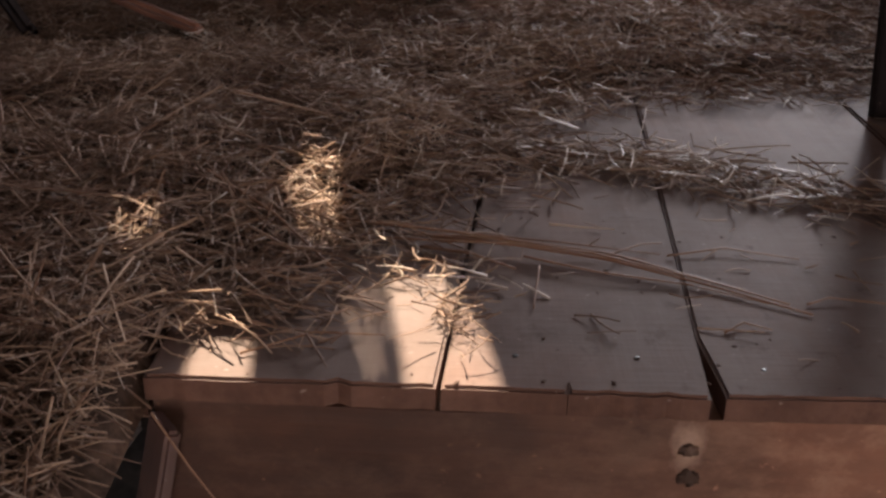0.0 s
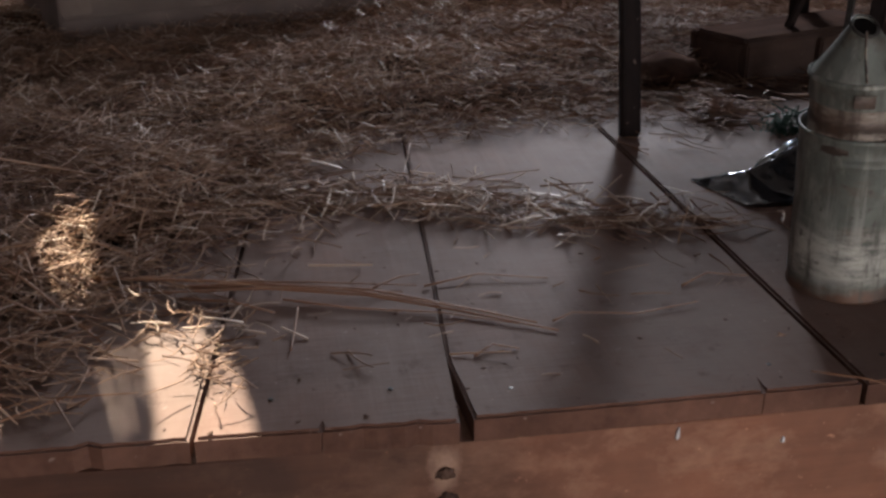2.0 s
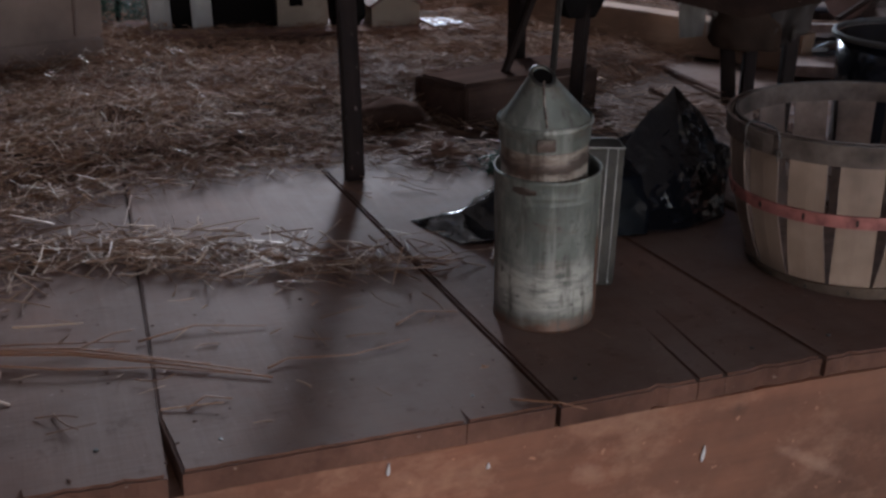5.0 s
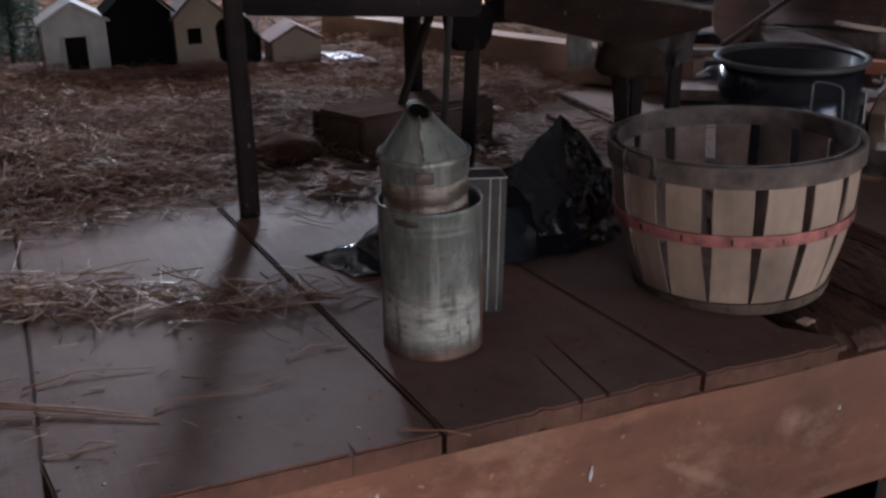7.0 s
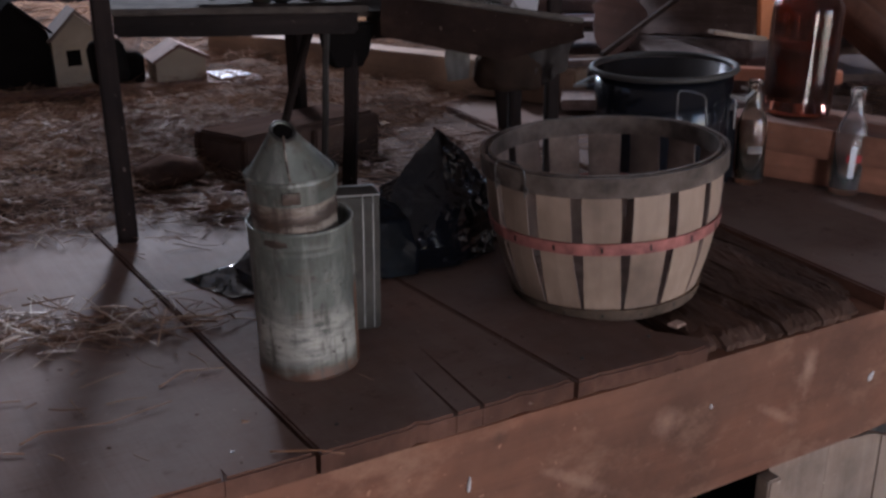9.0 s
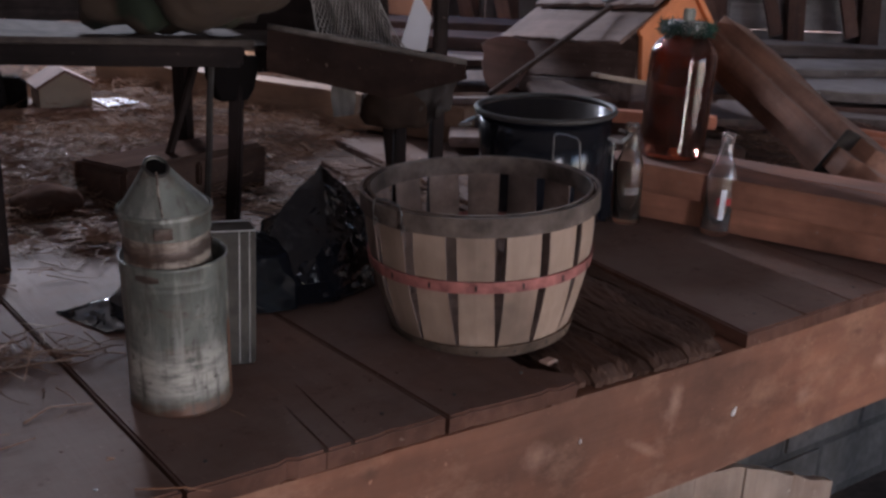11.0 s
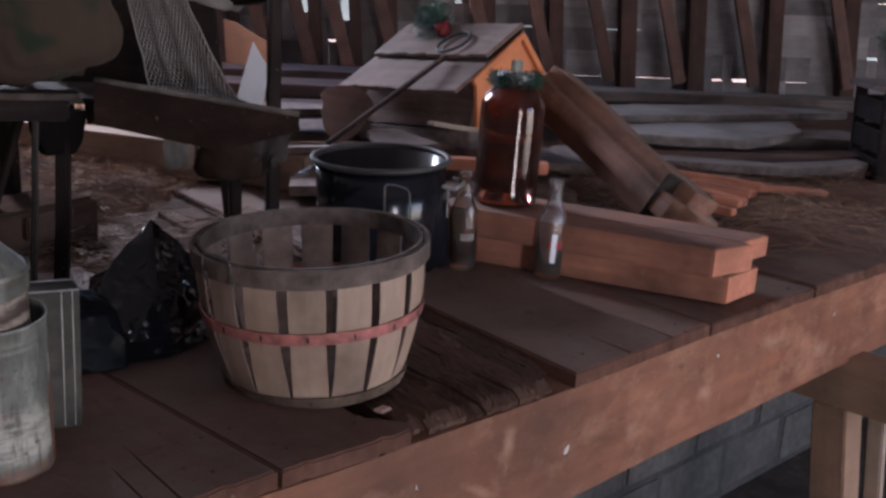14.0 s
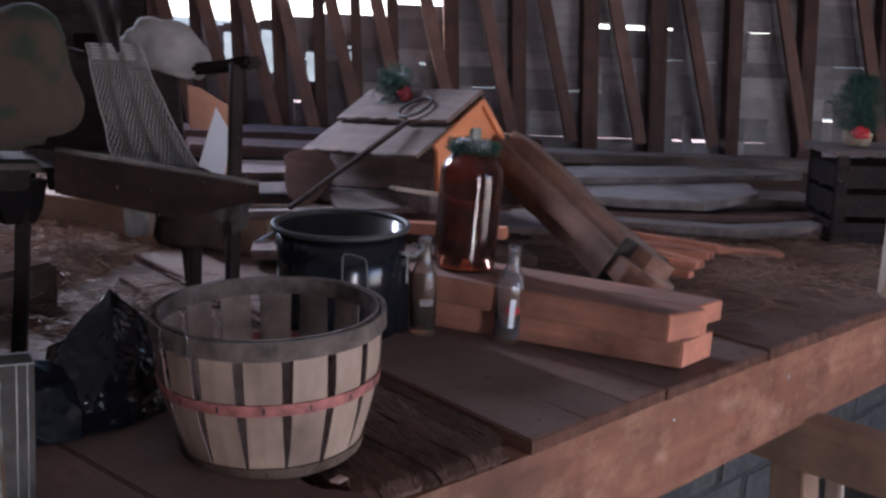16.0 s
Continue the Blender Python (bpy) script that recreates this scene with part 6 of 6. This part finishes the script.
def little_house(at, w, d, h, roof_h, wall_mat, roof_mat, label, window=True, door=False):
    t = thing("toy_house", at, label, "toy house", "toy houses")
    part("house_body", prism([(-w / 2, 0), (w / 2, 0), (w / 2, h), (0, h + roof_h), (-w / 2, h)], d, 0.002), wall_mat, t)
    slope = math.hypot(w / 2 + 0.012, roof_h * (w / 2 + 0.012) / (w / 2))
    ang = math.degrees(math.atan2(roof_h, w / 2))
    for s in (-1, 1):
        part("roof", box(slope, d + 0.03, 0.008, 0.002), roof_mat, t, at=pose(s * (w / 4 + 0.004), d / 2, h + roof_h / 2 + 0.004, 0, s * ang, 0))
    if window:
        f = part("window", box(0.038, 0.006, 0.045, 0.001), M_BLACK, t, at=pose(-w * 0.12, -0.002, h * 0.62))
        part("frame", box(0.044, 0.004, 0.006, 0.001), wall_mat, f, at=pose(0, -0.002, -0.024))
    if door:
        # black panel on the solid front, painting in the dark inside
        part("doorway", box(w * 0.34, 0.008, h * 0.7, 0.001), M_BLACK, t, at=pose(0, -0.002, h * 0.36))
        part("doorframe", box(0.012, 0.012, h * 0.74, 0.001), wall_mat, t, at=pose(-w * 0.2, -0.004, h * 0.37))
        part("doorframe", box(0.012, 0.012, h * 0.74, 0.001), wall_mat, t, at=pose(w * 0.2, -0.004, h * 0.37))
    return t


little_house(pose(0.650, 3.12, 0.048, 0, -3, -4), 0.170, 0.12, 0.128, 0.050, M_DULLWHITE, M_DULLWHITE, "white toy house with an open front", False, True)
little_house(pose(0.826, 3.11, 0.048, 0, -3, -4), 0.175, 0.13, 0.150, 0.080, M_BLACK, M_BLACK, "dark brown toy house with a steep roof", False)
little_house(pose(0.990, 3.10, 0.048, 0, -3, -6), 0.146, 0.12, 0.132, 0.070, M_CREAM, M_GREY, "cream toy house with one small window", True)
little_house(pose(1.260, 3.06, 0.048, 0, -3, -6), 0.146, 0.12, 0.060, 0.040, M_CREAM, M_STUD, "small cream toy house with a low roof", False)
sheet = part("tin_sheet", slab(((1.36, 3.01), (1.47, 3.05), (1.44, 3.14), (1.36, 3.14)), 0.056, 0.003, 0), M_PAPER)
tagged(sheet, "bluish white sheet lying by the toy houses", "sheet")
lampjar = thing("glass_lantern", pose(1.125, 3.13, 0.048), "small glass lantern among the toy houses", "lantern")
part("base", lathe([(0.0, 0.0), (0.045, 0.0), (0.045, 0.07), (0.03, 0.085), (0.0, 0.085)], 24), M_BLACK, lampjar, smooth=True)
part("chimney", lathe([(0.03, 0.085), (0.042, 0.12), (0.042, 0.18), (0.028, 0.22), (0.026, 0.22), (0.040, 0.18), (0.040, 0.12), (0.028, 0.086)], 24), M_GLASS, lampjar, smooth=True)
tree_l = thing("toy_pine", (0.50, 3.30, 0.03), "small dark artificial pine standing in the hay", "toy tree")
part("trunk", tube([(0, 0, 0), (0, 0, 0.36)], 0.008, 6, 0.5), M_DARKWOOD, tree_l)
tuft("needles", 2600, lambda r: (lambda z, a, q: (q * math.cos(a), q * math.sin(a), z))(*(lambda z: (z, r.uniform(0, 6.28), (0.40 - z) * 0.40 * math.sqrt(r.uniform())))(r.uniform(0.03, 0.39))), 12, M_GREEN, tree_l, 0.045)

# ---- pile of old boards, model house and tools ----
log = thing("leaning_timber", (2.75, 1.5, 0.0), "heavy split timber leaning down onto the boards", "timber")
bm = box(0.89, 0.185, 0.150, 0.045, cuts=16)
for v in bm.verts:
    k = v.co.x / 0.89
    v.co.y *= 1.0 + 0.16 * k
    v.co.z *= 1.0 + 0.10 * k
    v.co += noise.noise_vector(v.co * 4.0) * 0.010 + noise.noise_vector(v.co * 15.0) * 0.003
part("trunk", bm, M_LOG, log, at=along((2.640, 1.385, 0.080), (2.910, 2.085, 0.315), 24), placed=True, smooth=True)
part("strap", box(0.008, 0.186, 0.150, 0.040), M_IRON, log, at=along((2.655, 1.425, 0.093), (2.668, 1.460, 0.105), 24), placed=True)

pile = thing("board_pile", (2.9, 2.5, 0.0), "heap of old grey boards and broken panels", "boards")
r = random.Random(7)
for (p0, p1, w, h, roll) in (
        ((2.15, 2.75, 0.06), (3.1, 2.05, 0.10), 0.22, 0.022, 6), ((2.05, 2.6, 0.10), (2.95, 2.15, 0.14), 0.18, 0.02, -8),
        ((2.3, 3.0, 0.10), (3.3, 2.3, 0.13), 0.24, 0.022, 5), ((2.2, 2.9, 0.16), (3.0, 2.45, 0.20), 0.20, 0.02, -12),
        ((2.4, 2.35, 0.15), (2.95, 2.05, 0.19), 0.16, 0.02, 10), ((2.6, 3.3, 0.12), (3.9, 2.5, 0.10), 0.2, 0.025, 2),
        ((2.1, 2.35, 0.04), (2.75, 1.85, 0.05), 0.14, 0.03, 0)):
    beam("board", p0, p1, w, h, M_OLDROOF, pile, "", roll, 0.003, 0.004, 8)
for k in range(7):
    beam("offcut", (3.05 + 0.06 * k, 1.75 + 0.05 * k, 0.03 + 0.012 * (k % 3)), (3.0 + 0.085 * k + 0.08, 1.50 + 0.03 * k, 0.03 + 0.012 * (k % 2)), 0.045, 0.022, M_FRESH, pile, "fresh orange offcut", r.uniform(-10, 10), 0.003, 0.002, 2)
beam("offcut", (3.15, 1.95, 0.05), (3.73, 1.53, 0.02), 0.05, 0.02, M_FRESH, pile, "fresh orange offcut")
beam("offcut", (2.30, 1.95, 0.16), (2.47, 1.72, 0.17), 0.05, 0.03, M_FRESH, pile, "fresh orange offcut")

stack = thing("lumber_stack", (4.9, 2.7, 0.0), "low stack of long grey dusty boards", "boards")
for (p0, p1, w, h, roll) in (
        ((3.75, 3.25, 0.165), (5.45, 2.20, 0.175), 0.20, 0.050, 0), ((3.18, 2.42, 0.055), (4.45, 1.74, 0.050), 0.10, 0.045, 0),
        ((3.15, 2.24, 0.030), (4.28, 1.66, 0.028), 0.075, 0.030, 0), ((3.6, 2.75, 0.06), (4.9, 1.95, 0.06), 0.30, 0.06, 0),
        ((3.0, 3.6, 0.06), (4.3, 2.95, 0.06), 0.32, 0.04, 2), ((3.1, 4.2, 0.09), (4.8, 3.2, 0.10), 0.36, 0.05, 0), ((3.0, 4.6, 0.12), (5.0, 3.7, 0.13), 0.36, 0.05, 0)):
    beam("board", p0, p1, w, h, (M_DUSTY if w > 0.28 else M_GREY) if 0.15 < w and p0[1] < 3.3 else M_STUDDARK, stack, "", roll, 0.006, 0.008, 14)

for k, (corners, z, thick) in enumerate((
        (((3.706, 2.459), (4.40, 2.28), (5.10, 2.114), (5.519, 2.311), (4.70, 2.53), (3.879, 2.741)), 0.158, 0.028),
        (((3.517, 2.288), (3.60, 2.19), (3.688, 2.099), (3.80, 2.03), (3.902, 1.940), (4.15, 1.955), (4.407, 1.973), (4.727, 2.20), (4.25, 2.42), (3.818, 2.62)), 0.128, 0.034),
        (((3.38, 2.20), (3.86, 1.72), (4.30, 1.64), (4.36, 1.72), (3.92, 1.83), (3.50, 2.28)), 0.062, 0.03))):
    part("board", slab(corners, z, thick, 0.003, 7, 0.0028, k * 13.0), M_DUSTY if k < 2 else M_GREY, stack, "broad dusty board with ragged edges", at=Matrix.Identity(4), placed=True)

model = thing("model_house", (2.72, 2.36, 0.05), "weathered model house with an orange gable front", "model house")
base_m = Matrix.Translation((2.774, 2.120, 0.495)) @ Matrix.Rotation(radians(-5), 4, "X")
GABLE = [(-0.215, -0.135), (-0.19, -0.15), (-0.185, -0.29), (0.10, -0.29), (0.10, -0.125), (0.0, -0.006)]
part("gable_wall", prism(GABLE, 0.016, 0.002), M_ORANGE, model, "orange painted gable", at=base_m, placed=True)
part("house_body", prism([(x * 0.97, z - 0.006) for x, z in GABLE], 0.46, 0.002), M_OLDROOF, model, at=base_m @ Matrix.Translation((0, 0.017, 0)), placed=True)
for k, (x0, x1, z0, z1, y0, y1) in enumerate(((0.0, -0.155, 0.012, -0.082, -0.012, 0.505), (-0.125, -0.285, -0.080, -0.172, -0.004, 0.520), (-0.175, -0.200, -0.165, -0.285, 0.018, 0.485))):
    bm = box(math.hypot(x1 - x0, z1 - z0), y1 - y0, 0.013, 0.002, cuts=0)
    bmesh.ops.subdivide_edges(bm, edges=[e for e in bm.edges if e.calc_length() > 0.3], cuts=24, use_grid_fill=True)
    for v in bm.verts:
        v.co += noise.noise_vector(v.co * 7.0 + Vector((k * 9, 0, 0))) * 0.006
        if v.co.x < -0.05:
            v.co.x += 0.010 * noise.noise((v.co.y * 26, k * 5, 0)) + 0.006 * noise.noise((v.co.y * 90, k, 2))
    ang = math.degrees(math.atan2(z1 - z0, x1 - x0))
    part("roof_board" if k < 2 else "side_board", bm, M_OLDROOF, model, at=base_m @ pose((x0 + x1) / 2, (y0 + y1) / 2, (z0 + z1) / 2 + (0.010 if k == 0 else 0), 0, 180 - ang, 1.5 * (k - 1)), placed=True)
part("roof_board", box(0.165, 0.50, 0.013, 0.002, rough=0.003), M_OLDROOF, model, at=base_m @ pose(0.052, 0.24, -0.058, 0, 50, 0), placed=True)
part("gable_trim", box(0.255, 0.014, 0.020, 0.002), M_ORANGE, model, at=base_m @ pose(-0.108, -0.008, -0.078, 0, -32.5, 0), placed=True)
part("gable_trim", box(0.155, 0.014, 0.020, 0.002), M_ORANGE, model, at=base_m @ pose(0.048, -0.008, -0.067, 0, 50, 0), placed=True)
part("window", box(0.045, 0.012, 0.045, 0.002), M_LID, model, at=base_m @ pose(-0.045, -0.008, -0.135), placed=True)
part("plinth", box(0.34, 0.50, 0.05, 0.004, rough=0.003), M_GREY, model, at=base_m @ pose(-0.05, 0.25, -0.315), placed=True)
part("plinth", box(0.30, 0.44, 0.14, 0.004, rough=0.004), M_STUD, model, at=base_m @ pose(-0.05, 0.25, -0.40), placed=True)

beam("batten", (2.377, 2.08, 0.243), (2.563, 2.06, 0.215), 0.03, 0.012, M_PALE, pile, "pale split batten", 0, 0.003, 0.003, 4)
wreath = thing("christmas_wreath", (2.715, 2.445, 0.500), "small green artificial wreath with a red bow", "wreath")
tuft("foliage", 900, lambda r: (r.normal(0, 0.030), r.normal(0, 0.022), r.normal(0.005, 0.030)), 15, M_GREEN, wreath, 0.026)
part("bow", lump(0.028, 0.02, 0.03, 0.5, 3.0, 3), M_DARKRED, wreath, "crumpled red bow", at=pose(-0.01, -0.065, -0.022), smooth=True)

tool = thing("long_handled_skimmer", (2.3, 2.3, 0.2), "long skimmer with a ring head, resting on the model house", "tool")
beam("handle", (2.10, 2.19, 0.185), (2.60, 2.255, 0.412), 0.020, 0.012, M_SIDE, tool, "dark brown wooden handle", 0, 0.004)
part("ring", tube([Vector((2.655, 2.282, 0.452)) + Vector((0, 1, -0.09)) * 0.052 * math.cos(a) + Vector((0.85, 0.0, 0.52)) * 0.056 * math.sin(a) for a in (2 * math.pi * k / 28 for k in range(28))], 0.0055, 6, 1, True), M_RIM, tool, at=Matrix.Identity(4), placed=True, smooth=True)
shovel = part("shovel_blade", prism([(0.09 * math.cos(a) * (1 if a < math.pi else 0.8), 0.07 * math.sin(a) if a < math.pi else 0.12 * math.sin(a)) for a in (2 * math.pi * k / 20 for k in range(20))], 0.006, 0.002), M_STUD, at=pose(2.42, 2.50, 0.235, -30, 8, -45))
tagged(shovel, "rusty shovel blade standing in the pile", "shovel")
paper = part("paper_sheet", prism([(-0.05, 0.0), (0.03, 0.0), (0.045, 0.12), (0.0, 0.19)], 0.003), M_PAPER, at=pose(2.02, 2.43, 0.245, 0, 0, -45))
tagged(paper, "bluish white torn paper standing behind the chair", "paper")
faded = part("orange_board", prism([(-0.062, -0.05), (0.0, -0.05), (0.0, -0.235), (0.055, -0.235), (0.062, -0.04), (0.066, 0.02), (-0.04, 0.075), (-0.075, 0.08)], 0.012, 0.002), M_FADED, at=pose(2.165, 2.665, 0.395, -6, 0, -48))
tagged(faded, "faded orange painted board propped behind the chair", "board")
# ---- crate with a little tree ----
crate = thing("slatted_crate", pose(4.55, 1.525, 0.0, 0, -3, -48), "dark slatted wooden crate standing on the boards", "crate")
for z in (0.05, 0.16, 0.27):
    for yy in (-0.15, 0.15):
        part("slat", box(0.46, 0.014, 0.085, 0.003, rough=0.001), M_DARKWOOD, crate, at=pose(0.0, yy, z))
    for xx in (-0.23, 0.23):
        part("slat", box(0.014, 0.30, 0.085, 0.003, rough=0.001), M_DARKWOOD, crate, at=pose(xx, 0, z))
for xx in (-0.215, 0.215):
    for yy in (-0.165, 0.165):
        part("corner_post", box(0.045, 0.022, 0.35, 0.003), M_DARKWOOD, crate, at=pose(xx, yy, 0.175))
part("top_board", box(0.52, 0.38, 0.022, 0.004, rough=0.002), M_GREY, crate, at=pose(0, 0, 0.362))
tree = thing("toy_pine", pose(4.42, 1.61, 0.373), "small artificial pine in a red-ribboned pot on the crate", "toy tree")
part("pot", lathe([(0.0, 0.0), (0.05, 0.0), (0.06, 0.05), (0.05, 0.055), (0.0, 0.05)], 24), M_LEAF, tree, smooth=True)
part("bow", lump(0.04, 0.03, 0.03, 0.5, 9.0, 3), M_REDBOW, tree, "bright red bow", at=pose(-0.045, -0.035, 0.05), smooth=True)
part("trunk", tube([(0, 0, 0.04), (0.01, 0, 0.24)], 0.008, 6, 0.5), M_DARKWOOD, tree)
tuft("needles", 1300, lambda r: (lambda z, a, q: (q * math.cos(a), q * math.sin(a), z))(*(lambda z: (z, r.uniform(0, 6.28), (0.12 - abs(z - 0.15) * 0.6) * math.sqrt(r.uniform())))(r.uniform(0.06, 0.27))), 13, M_GREEN, tree, 0.045)
edge_post = beam("edge_post", (3.52, 1.08, 0.0), (3.50, 1.10, 1.2), 0.05, 0.05, M_PALE, None, "", 0, 0.004)
tagged(edge_post, "pale timber post standing at the loft's edge", "post")
